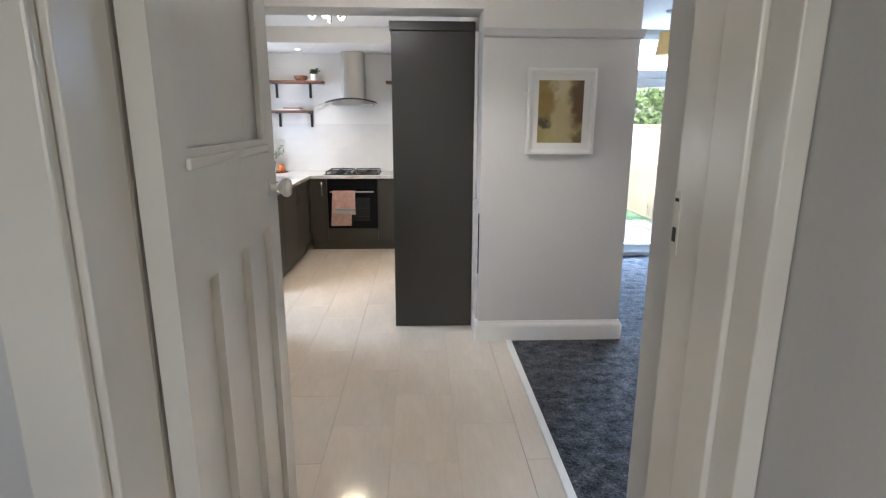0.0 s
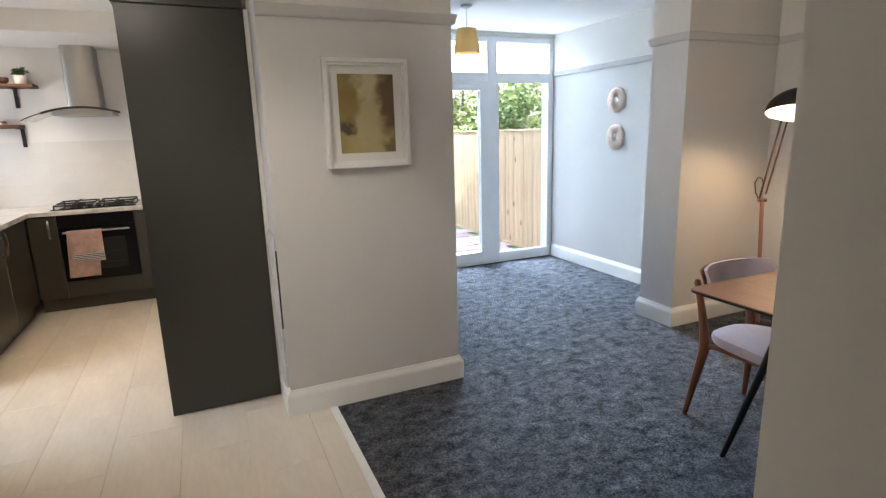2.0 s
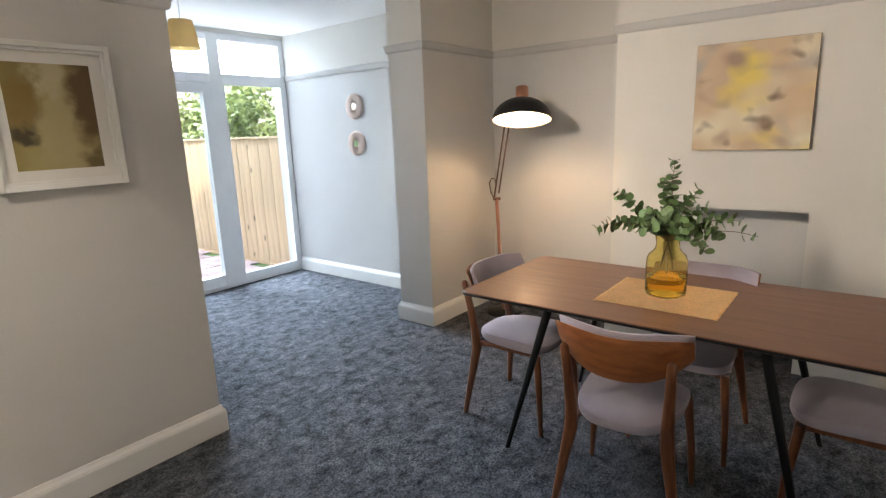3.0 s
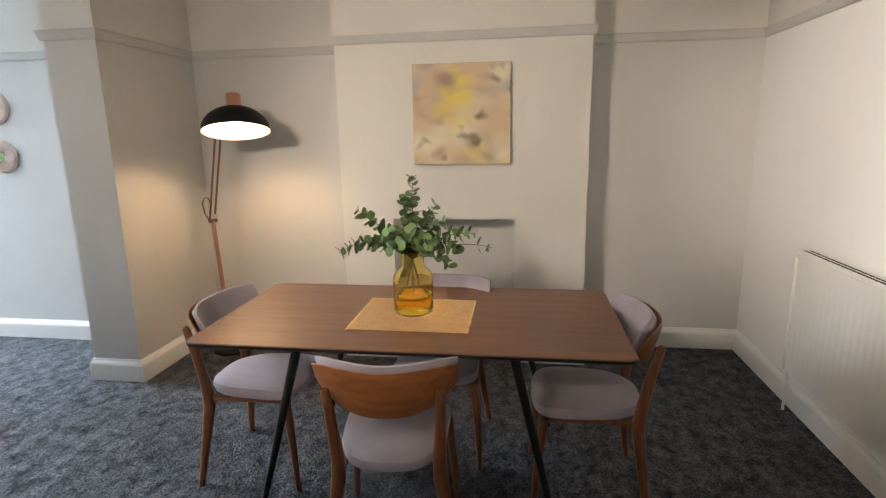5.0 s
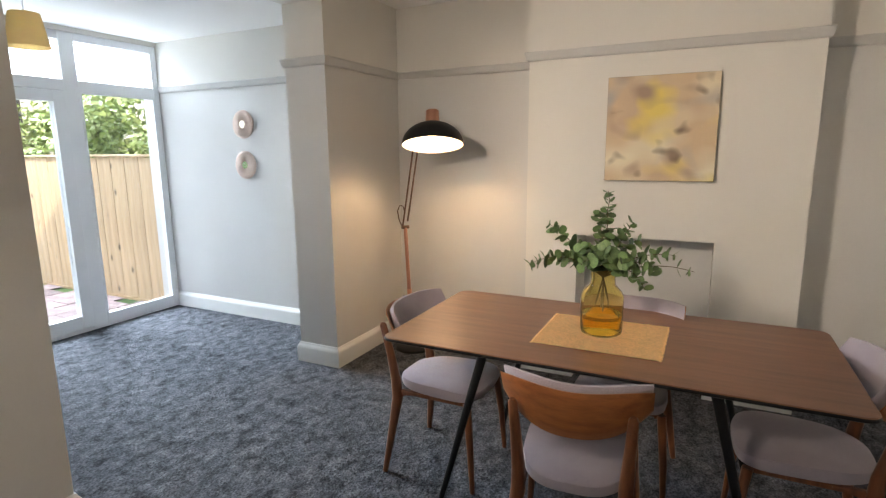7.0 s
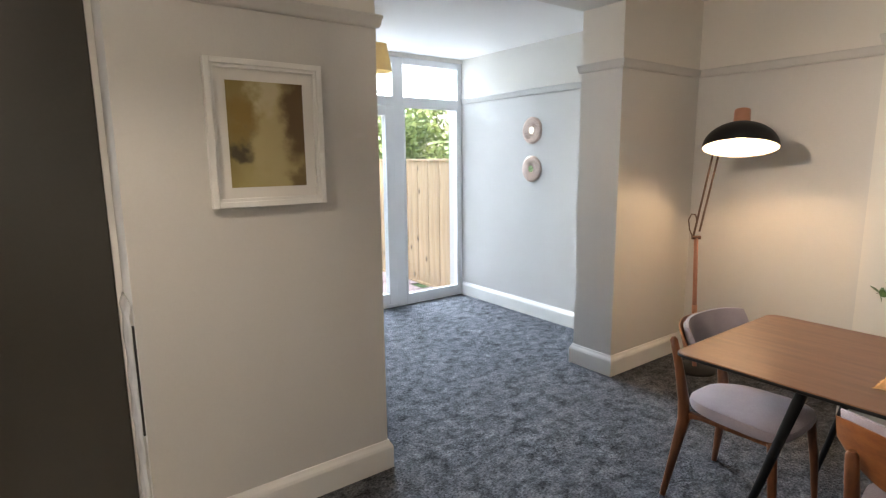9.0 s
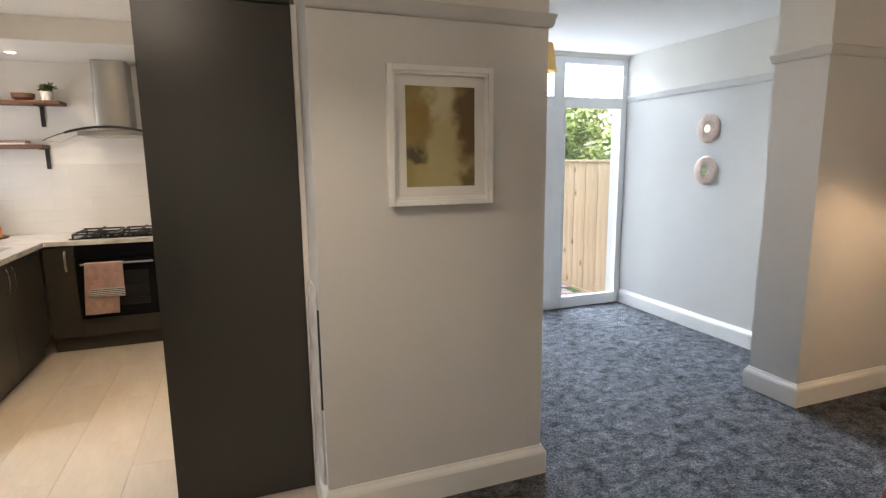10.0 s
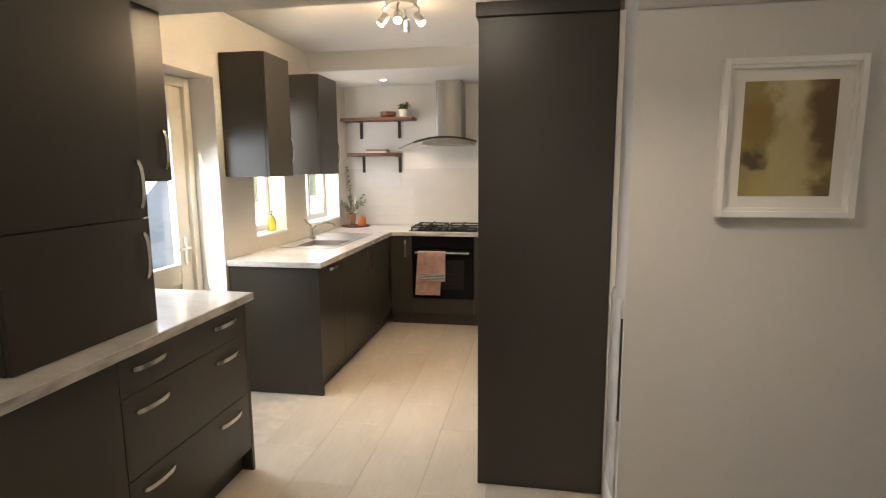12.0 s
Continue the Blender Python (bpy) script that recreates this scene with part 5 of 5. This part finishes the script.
for k, (dx, dy, tx, ty) in enumerate(((-0.11, -0.03, -0.75, -0.4), (0.0, -0.09, 0.15, -0.8), (0.115, -0.01, 0.7, -0.35), (0.0, 0.11, -0.2, 0.8))):
    arm = part("arm", tube([(dx * 0.6, dy * 0.6, -0.02), (dx, dy, -0.05), (dx, dy, -0.085)], 0.007, 10), M_STEEL, sf, smooth=True)
    bm = lathe([(0.0, 0.045), (0.014, 0.045), (0.023, 0.036), (0.027, 0.0), (0.028, -0.038), (0.025, -0.038), (0.023, -0.029)], 20)
    aim = Vector((tx, ty, -1.0)).to_track_quat("-Z", "Y").to_matrix().to_4x4()
    place = Matrix.Translation((dx, dy, -0.115)) @ aim
    bm.transform(place)
    head = part("spot_head", bm, M_STEEL, sf, smooth=True)
    bm = lathe([(0.0, -0.031), (0.023, -0.030), (0.023, -0.025), (0.0, -0.023)], 20)
    bm.transform(place)
    part("lens", bm, M_SPOT_ON, head, "glowing spot lens").visible_shadow = False
# Unseen copy of the cluster, assumed on the ceiling by the near lamps.
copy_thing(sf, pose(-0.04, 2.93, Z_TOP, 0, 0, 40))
dl = thing("downlight", -1.25, 6.93, Z_LOW, "small lit recessed ceiling downlight", "ceiling light")
part("bezel", lathe([(0.030, -0.001), (0.043, -0.001), (0.043, -0.004), (0.030, -0.006)], 28, closed=True), M_FRAME, dl, smooth=True)
part("lens", lathe([(0.0, -0.003), (0.030, -0.003), (0.030, -0.001), (0.0, -0.001)], 24), M_SPOT_ON, dl).visible_shadow = False

# ---------------------------------------------------------------- sink, tap, shelves and small things


def sink():
    ob = thing("kitchen_sink", -1.80, 5.55, ZW, "stainless steel inset sink with bowl and drainer", "sink")
    part("rim", boxes((0.075, 0.53, 0.0, 0.012, 0.0005, 0.005), (0.075, 0.53, 0.938, 0.95, 0.0005, 0.005), (0.075, 0.087, 0.012, 0.938, 0.0005, 0.005), (0.518, 0.53, 0.012, 0.938, 0.0005, 0.005), bevel=0.0015), M_STEEL, ob)
    dr = part("drainer", boxes((0.087, 0.518, 0.49, 0.938, 0.0005, 0.0025)), M_STEEL, ob)
    for k in range(8):
        part("ridge", boxes((0.13 + 0.047 * k, 0.142 + 0.047 * k, 0.52, 0.91, 0.0025, 0.005)), M_STEEL, dr)
    part("deck", boxes((0.087, 0.175, 0.012, 0.49, 0.0005, 0.0030), (0.175, 0.518, 0.012, 0.07, 0.0005, 0.003), (0.495, 0.518, 0.07, 0.45, 0.0005, 0.003), (0.175, 0.518, 0.45, 0.49, 0.0005, 0.003)), M_STEEL, ob)
    part("bowl", boxes((0.175, 0.495, 0.07, 0.45, -0.0395, -0.0375), (0.173, 0.1765, 0.07, 0.45, -0.0375, 0.0005), (0.4935, 0.497, 0.07, 0.45, -0.0375, 0.0005), (0.1765, 0.4935, 0.068, 0.0715, -0.0375, 0.0005), (0.1765, 0.4935, 0.4485, 0.452, -0.0375, 0.0005)), M_HOOD, ob, "sunk steel bowl")
    part("waste", lathe([(0.0, -0.036), (0.035, -0.036), (0.038, -0.0372)], 20), M_CHROME, ob, smooth=True).location = (0.335, 0.26, 0.0)
    bm = lathe([(0.0, 0.0), (0.026, 0.0), (0.024, 0.02), (0.018, 0.05), (0.016, 0.14), (0.0, 0.145)], 20)
    tube([(0, 0, 0.10), (0.04, 0.0, 0.16), (0.11, 0.02, 0.185), (0.17, 0.03, 0.165), (0.175, 0.03, 0.14)], [0.011, 0.011, 0.010, 0.009, 0.009], 12, bm)
    tube([(0, 0, 0.135), (-0.03, -0.02, 0.19), (-0.05, -0.03, 0.225)], [0.010, 0.008, 0.006], 10, bm)
    bm.transform(Matrix.Translation((0.125, 0.52, 0.003)) @ Matrix.Diagonal((1.1, 1.1, 0.78, 1)))
    part("tap", bm, M_CHROME, ob, "chrome mixer tap", smooth=True)


sink()


def shelf(x0, x1, z, brackets, label):
    ob = thing("wall_shelf", x0, 7.328, z, label, "shelf", "rustic kitchen shelves")
    w = x1 - x0
    part("board", boxes((0.0, w, -0.195, 0.0, -0.032, 0.0), bevel=0.004), M_SHELF, ob)
    for b in brackets:
        bm = boxes((b - x0 - 0.016, b - x0 + 0.016, -0.17, -0.002, -0.040, -0.0325), (b - x0 - 0.016, b - x0 + 0.016, -0.010, -0.002, -0.205, -0.040), bevel=0.0015)
        part("bracket", bm, M_IRON, ob, "black iron bracket")
    return ob


shelf(-1.785, -1.015, 2.048, (-1.62, -1.20), "dark stained timber shelf on black iron brackets")
shelf(-1.72, -1.175, 1.690, (-1.60, -1.20), "short dark stained timber shelf on black iron brackets")
shelf(-0.235, 0.30, 2.048, (-0.05, 0.20), "dark stained timber shelf beside the cooker hood")

bowl = thing("wooden_bowl", -1.285, 7.20, 2.049, "shallow reddish wooden bowl on the shelf", "bowl")
part("bowl_body", lathe([(0.0, 0.0), (0.055, 0.0), (0.078, 0.02), (0.082, 0.055), (0.076, 0.055), (0.070, 0.02), (0.0, 0.008)], 28), M_SHELF, bowl, smooth=True)


def little_plant(name, x, y, z, label, pot_mat, pot, leaves, spread, height, size, mat=None, seed=3):
    ob = thing(name, x, y, z, label, "plant")
    part("pot", lathe(pot, 24), pot_mat, ob, smooth=True)
    rnd = random.Random(seed)
    top = pot[2][1] if len(pot) > 2 else 0.05
    bm = bmesh.new()
    stems = bmesh.new()
    for s in range(leaves // 8):
        a = rnd.uniform(0, 2 * math.pi)
        r = rnd.uniform(0.2, 1.0) * spread
        h = height * rnd.uniform(0.45, 1.0) * (1.1 - 0.5 * r / spread)
        tip = Vector((r * math.cos(a), r * math.sin(a), top + h))
        base = Vector((0.01 * math.cos(a), 0.01 * math.sin(a), top - 0.015))
        bend = base.lerp(tip, 0.5) + Vector((0, 0, 0.15 * h))
        tube([base, bend, tip], [0.003, 0.002, 0.001], 5, stems)
        for k in range(8):
            u = 0.3 + 0.7 * k / 7
            p = base.lerp(bend, min(2 * u, 1)) if u < 0.5 else bend.lerp(tip, 2 * u - 1)
            d = Vector((rnd.uniform(-1, 1), rnd.uniform(-1, 1), rnd.uniform(-0.2, 0.8))).normalized()
            w = d.cross(Vector((rnd.uniform(-1, 1), rnd.uniform(-1, 1), 1))).normalized()
            L = size * rnd.uniform(0.7, 1.2)
            v = [bm.verts.new(p), bm.verts.new(p + d * L * 0.5 + w * L * 0.28), bm.verts.new(p + d * L), bm.verts.new(p + d * L * 0.5 - w * L * 0.28)]
            bm.faces.new(v)
    part("stems", stems, M_STEM, ob)
    part("leaves", bm, mat or M_LEAF, ob)
    return ob


little_plant("potted_succulent", -1.12, 7.21, 2.049, "small green succulent in a white pot on the shelf", M_WHITEPOT, [(0.0, 0.0), (0.042, 0.0), (0.050, 0.075), (0.044, 0.075), (0.0, 0.065)], 160, 0.065, 0.07, 0.035, seed=4)


def herb():
    ob = thing("potted_herb", -1.70, 7.14, ZW + 0.013, "tall grey-green sprigs in a brown clay pot", "plant")
    part("pot", lathe([(0.0, 0.0), (0.040, 0.0), (0.052, 0.105), (0.055, 0.106), (0.056, 0.122), (0.048, 0.122), (0.0, 0.112)], 28), M_TERRA, ob, smooth=True)
    rnd = random.Random(9)
    leaf = leaf_mesh(M_SAGE)
    sprigs = [((0.0, 0.0, 0.11), (-0.01, 0.01, 0.34), (-0.035, 0.02, 0.60), 13), ((0.0, 0.0, 0.11), (0.02, -0.01, 0.30), (0.01, -0.03, 0.44), 8), ((0.0, 0.01, 0.11), (0.06, 0.0, 0.20), (0.165, -0.02, 0.25), 8),
              ((0.0, 0.0, 0.11), (-0.05, -0.02, 0.22), (-0.125, -0.05, 0.29), 8), ((0.01, 0.0, 0.11), (0.05, 0.03, 0.24), (0.12, 0.05, 0.31), 7), ((0.0, 0.0, 0.11), (-0.04, 0.02, 0.19), (-0.09, 0.06, 0.22), 6)]
    for a, b, c, count in sprigs:
        a, b, c = Vector(a), Vector(b), Vector(c)
        pts = [a * (1 - u) ** 2 + b * 2 * u * (1 - u) + c * u * u for u in (k / 6 for k in range(7))]
        st = part("stem", tube(pts, [0.003 - 0.002 * k / 6 for k in range(7)], 6), M_STEM, ob)
        for k in range(count):
            u = 0.25 + 0.74 * k / (count - 1)
            i = min(int(u * 6), 5)
            p = pts[i].lerp(pts[i + 1], u * 6 - i)
            q = (pts[i + 1] - pts[i]).normalized().to_track_quat("X", "Z").to_matrix().to_4x4()
            for side in (0, 1):
                turn = Matrix.Rotation(math.pi * side + k * 1.3 + rnd.uniform(-0.4, 0.4), 4, "X") @ Matrix.Rotation(radians(-rnd.uniform(35, 65)), 4, "Y") @ Matrix.Rotation(rnd.uniform(-0.5, 0.5), 4, "X")
                size = rnd.uniform(0.034, 0.050) * (1.1 - 0.4 * u)
                lf = new("leaf", leaf)
                lf.parent = st
                lf.matrix_local = Matrix.Translation(p) @ q @ turn @ Matrix.Diagonal((size, size * 0.7, size, 1))


herb()
tray = thing("round_tray", -1.645, 7.13, ZW + 0.001, "thin round terracotta tray on the worktop", "tray")
part("disc", lathe([(0.0, 0.0), (0.145, 0.0), (0.15, 0.006), (0.148, 0.011), (0.0, 0.010)], 40), M_SHELF, tray, smooth=True)
candle = thing("orange_candle", -1.575, 7.12, ZW + 0.013, "short orange pillar candle on the tray", "candle")
part("wax", lathe([(0.0, 0.0), (0.040, 0.0), (0.042, 0.004), (0.042, 0.078), (0.038, 0.082), (0.0, 0.078)], 28), M_ORANGE, candle, smooth=True)
part("wick", tube([(0, 0, 0.077), (0.002, 0, 0.090)], 0.0015, 6), M_BLACK, candle)
soap = thing("soap_bottle", -1.87, 5.73, 1.037, "yellow washing-up liquid bottle on the window sill", "bottle")
part("bottle", lathe([(0.0, 0.0), (0.031, 0.0), (0.035, 0.008), (0.035, 0.085), (0.022, 0.112), (0.011, 0.125), (0.0, 0.125)], 24), M_YELLOW, soap, smooth=True)
part("pump", tube([(0, 0, 0.125), (0, 0, 0.155), (0.028, 0, 0.160)], [0.009, 0.007, 0.005], 10), M_BLACK, soap, smooth=True)
board = thing("shelf_books", -1.42, 7.22, 1.691, "two slim pale books lying on the lower shelf", "books")
part("book", boxes((-0.13, 0.12, -0.075, 0.075, 0.0, 0.014), bevel=0.002), M_CARD, board)
part("book", boxes((-0.10, 0.12, -0.065, 0.065, 0.0145, 0.034), bevel=0.002), M_TERRA, board, "brown cloth cover")

# cut-back plaster and boxing on the end of the picture wall
tr = tagged(new("trim_wall_end"), "rough white boxing on the wall end", "trim", kind="structure")
bm = bmesh.new()
rows = []
rnd = random.Random(12)
for j in range(19):
    z = 0.15 + 0.86 * j / 18
    w = 0.016 + 0.003 * math.sin(j * 1.9) + rnd.uniform(-0.002, 0.002) - (0.010 if j == 18 else 0)
    rows.append([bm.verts.new((0.596, 3.865, z)), bm.verts.new((0.596 - w * 0.6, 3.862, z)), bm.verts.new((0.596 - w, 3.885, z)), bm.verts.new((0.596 - w, 4.105, z)), bm.verts.new((0.596, 4.105, z))])
for a, b in zip(rows, rows[1:]):
    for k in range(4):
        bm.faces.new((a[k], a[k + 1], b[k + 1], b[k]))
bm.faces.new(rows[-1])
bm.faces.new(rows[0])
bmesh.ops.recalc_face_normals(bm, faces=bm.faces)
part("boxing", bm, M_PLASTER, tr, smooth=True)
part("filler", boxes((0.5735, 0.5955, 4.106, 4.112, 0.003, 2.165)), M_SKIRT, tr)
# A dark strip stands in for the shade in the slit.
part("slit", boxes((0.588, 0.5955, 3.848, 3.860, 0.50, 0.93)), M_GAP_SHADE, tr)

# ---------------------------------------------------------------- outside
structure("ground", boxes((-400, 400, -400, 400, -0.35, -0.115)), M_GRASS, "grass and earth outside", "ground")
fence = thing("garden_fence", 4.26, 6.52, -0.11, "new close-boarded pine garden fence", "fence")
me = None
for k in range(46):
    if me is None:
        b0 = part("board", boxes((0.0, 0.018, 0.0, 0.118, 0.03, 1.595), bevel=0.002), M_FENCE, fence)
        me = b0.data
    else:
        o = new("board", me)
        o.parent = fence
        o.matrix_local = Matrix.Translation((0.004 if k % 2 else 0.0, 0.1185 * k, 0.004 * math.sin(k * 2.3)))
part("capping_rail", boxes((-0.02, 0.05, 0.0, 5.2, 1.60, 1.625), bevel=0.004), M_FENCE, fence)
part("gravel_board", boxes((-0.01, 0.03, 0.0, 5.2, 0.0, 0.03)), M_FENCE, fence)
patio = tagged(new("pavement_patio"), "reddish weathered patio slabs", "paving", kind="structure")
me = None
rnd = random.Random(5)
for i in range(7):
    for j in range(9):
        if me is None:
            o = part("slab", boxes((0.004, 0.296, 0.004, 0.296, -0.012, 0.0), bevel=0.004), M_PAVING, patio)
            me = o.data
        else:
            o = new("slab", me)
            o.parent = patio
        o.matrix_local = Matrix.Translation((2.10 + 0.30 * i + (0.15 if j % 2 else 0.0) - 0.1, 6.56 + 0.30 * j, -0.095 + rnd.uniform(-0.004, 0.004)))

def leaf_mass(name, label, centres, count, size, seed):
    """Loose clumps of small leaves with gaps between them."""
    rnd = random.Random(seed)
    verts, faces = [], []
    for k in range(count):
        c, r = centres[rnd.randrange(len(centres))]
        d = Vector((rnd.gauss(0, 1), rnd.gauss(0, 1), rnd.gauss(0, 1))).normalized()
        p = Vector(c) + d * r * rnd.uniform(0.55, 1.05)
        a = Vector((rnd.uniform(-1, 1), rnd.uniform(-1, 1), rnd.uniform(-0.6, 0.6))).normalized()
        b = a.cross(d + Vector((0.01, 0.02, 0.3))).normalized()
        L = size * rnd.uniform(0.6, 1.3)
        i = len(verts)
        verts += [p, p + a * L * 0.5 + b * L * 0.28, p + a * L, p + a * L * 0.5 - b * L * 0.28]
        faces.append((i, i + 1, i + 2, i + 3))
    me = bpy.data.meshes.new(name)
    me.from_pydata(verts, [], faces)
    me.materials.append(M_HEDGE)
    return tagged(new(name, me), label, "hedge", kind="stuff")


rnd = random.Random(21)
leaf_mass("garden_hedge", "sunlit green shrubs behind the fence", [((5.3 + rnd.uniform(-0.5, 1.4), 6.8 + 0.165 * k, 1.5 + rnd.uniform(-0.5, 0.75)), rnd.uniform(0.25, 0.55)) for k in range(48)], 32000, 0.095, 3)
shrub = thing("garden_shrub", 3.6, 12.0, -0.115, "tall green garden shrub beyond the lawn", "shrub")
for k in range(7):
    a = k * 0.9
    part("branch", tube([(0, 0, 0), (0.2 * math.cos(a), 0.2 * math.sin(a), 0.9), (0.7 * math.cos(a), 0.6 * math.sin(a), 2.0)], [0.05, 0.035, 0.012], 8), M_STEM, shrub)
crown = leaf_mass("crown", "green leaves", [((rnd.uniform(-1.6, 1.6), rnd.uniform(-0.8, 0.8), 1.2 + rnd.uniform(-0.5, 1.3)), rnd.uniform(0.3, 0.6)) for k in range(24)], 6000, 0.13, 4)
crown.parent = shrub


def far_house():
    """The neighbour's house beyond the shrubs: rendered wall, gutter, eaves and a tiled gable roof."""
    ob = thing("neighbour_house", 6.0, 15.0, -0.115, "white rendered neighbouring house with a brown tiled roof", "house")
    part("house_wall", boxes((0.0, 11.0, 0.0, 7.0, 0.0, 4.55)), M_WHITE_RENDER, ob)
    part("fascia", boxes((-0.3, 11.3, -0.32, -0.29, 4.38, 4.58)), M_FRAME, ob, "white fascia board")
    part("soffit", boxes((-0.3, 11.3, -0.29, -0.002, 4.40, 4.43)), M_FRAME, ob)
    part("gutter", tube([(-0.3, -0.38, 4.50), (11.3, -0.38, 4.46)], 0.06, 10), M_UNIT_IN, ob, "dark rain gutter", smooth=True)
    bm = bmesh.new()
    rows = [[bm.verts.new((x, y, z)) for y, z in ((-0.40, 4.56), (3.5, 7.0), (7.4, 4.56), (7.4, 4.68), (3.5, 7.14), (-0.40, 4.68))] for x in (-0.3, 11.3)]
    for k in range(6):
        bm.faces.new((rows[0][k], rows[0][(k + 1) % 6], rows[1][(k + 1) % 6], rows[1][k]))
    bm.faces.new(rows[0])
    bm.faces.new(rows[1])
    bmesh.ops.recalc_face_normals(bm, faces=bm.faces)
    part("roof", bm, M_ROOF, ob, "brown tiled pitched roof")
    part("downpipe", tube([(1.2, -0.06, 0.0), (1.2, -0.06, 4.2), (1.2, -0.36, 4.44)], 0.035, 10), M_UNIT_IN, ob, smooth=True)


far_house()
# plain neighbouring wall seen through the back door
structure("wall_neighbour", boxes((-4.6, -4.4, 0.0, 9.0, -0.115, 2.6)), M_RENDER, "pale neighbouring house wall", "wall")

# ---------------------------------------------------------------- floor tiles and wall tiles
floor_ob = bpy.data.objects["floor_tiles"]
shapes = {}


def slab_piece(name, parent, w, d, h, mat, m, bevel):
    key = (name, round(w, 3), round(d, 3), round(h, 3))
    if key not in shapes:
        bm = boxes((0, w, 0, d, 0, h), bevel=bevel)
        me = bpy.data.meshes.new(name)
        bm.to_mesh(me)
        bm.free()
        me.materials.append(mat)
        shapes[key] = me
    o = new(name, shapes[key])
    o.parent = parent
    o.matrix_local = m


for c in range(8):
    x0 = -1.245 + 0.3205 * c
    for r in range(-3, 10):
        y0 = 1.11 + 0.64 * r + (0.32 if c % 2 else 0.0)
        xa, xb, ya, yb = max(x0, -1.245), min(x0 + 0.3205, 0.80), max(y0, -1.48), min(y0 + 0.64, 6.77)
        if xb - xa < 0.03 or yb - ya < 0.03:
            continue
        slab_piece("tile", floor_ob, xb - xa - 0.0016, yb - ya - 0.0016, 0.010, M_TILE, Matrix.Translation((xa + 0.0008, ya + 0.0008, -0.010)), 0.0008)
end_ob = bpy.data.objects["wall_kitchen_end"]
for r in range(6):
    for c in range(9):
        x0 = XL + 0.30 * c - (0.15 if r % 2 else 0.0)
        xa, xb = max(x0, XL), min(x0 + 0.30, 0.588)
        if xb - xa < 0.03:
            continue
        slab_piece("wall_tile", end_ob, xb - xa - 0.0003, 0.006, 0.0997, M_WTILE, Matrix.Translation((xa + 0.00015, 7.3245, ZW + 0.002 + 0.10 * r)), 0.0006)
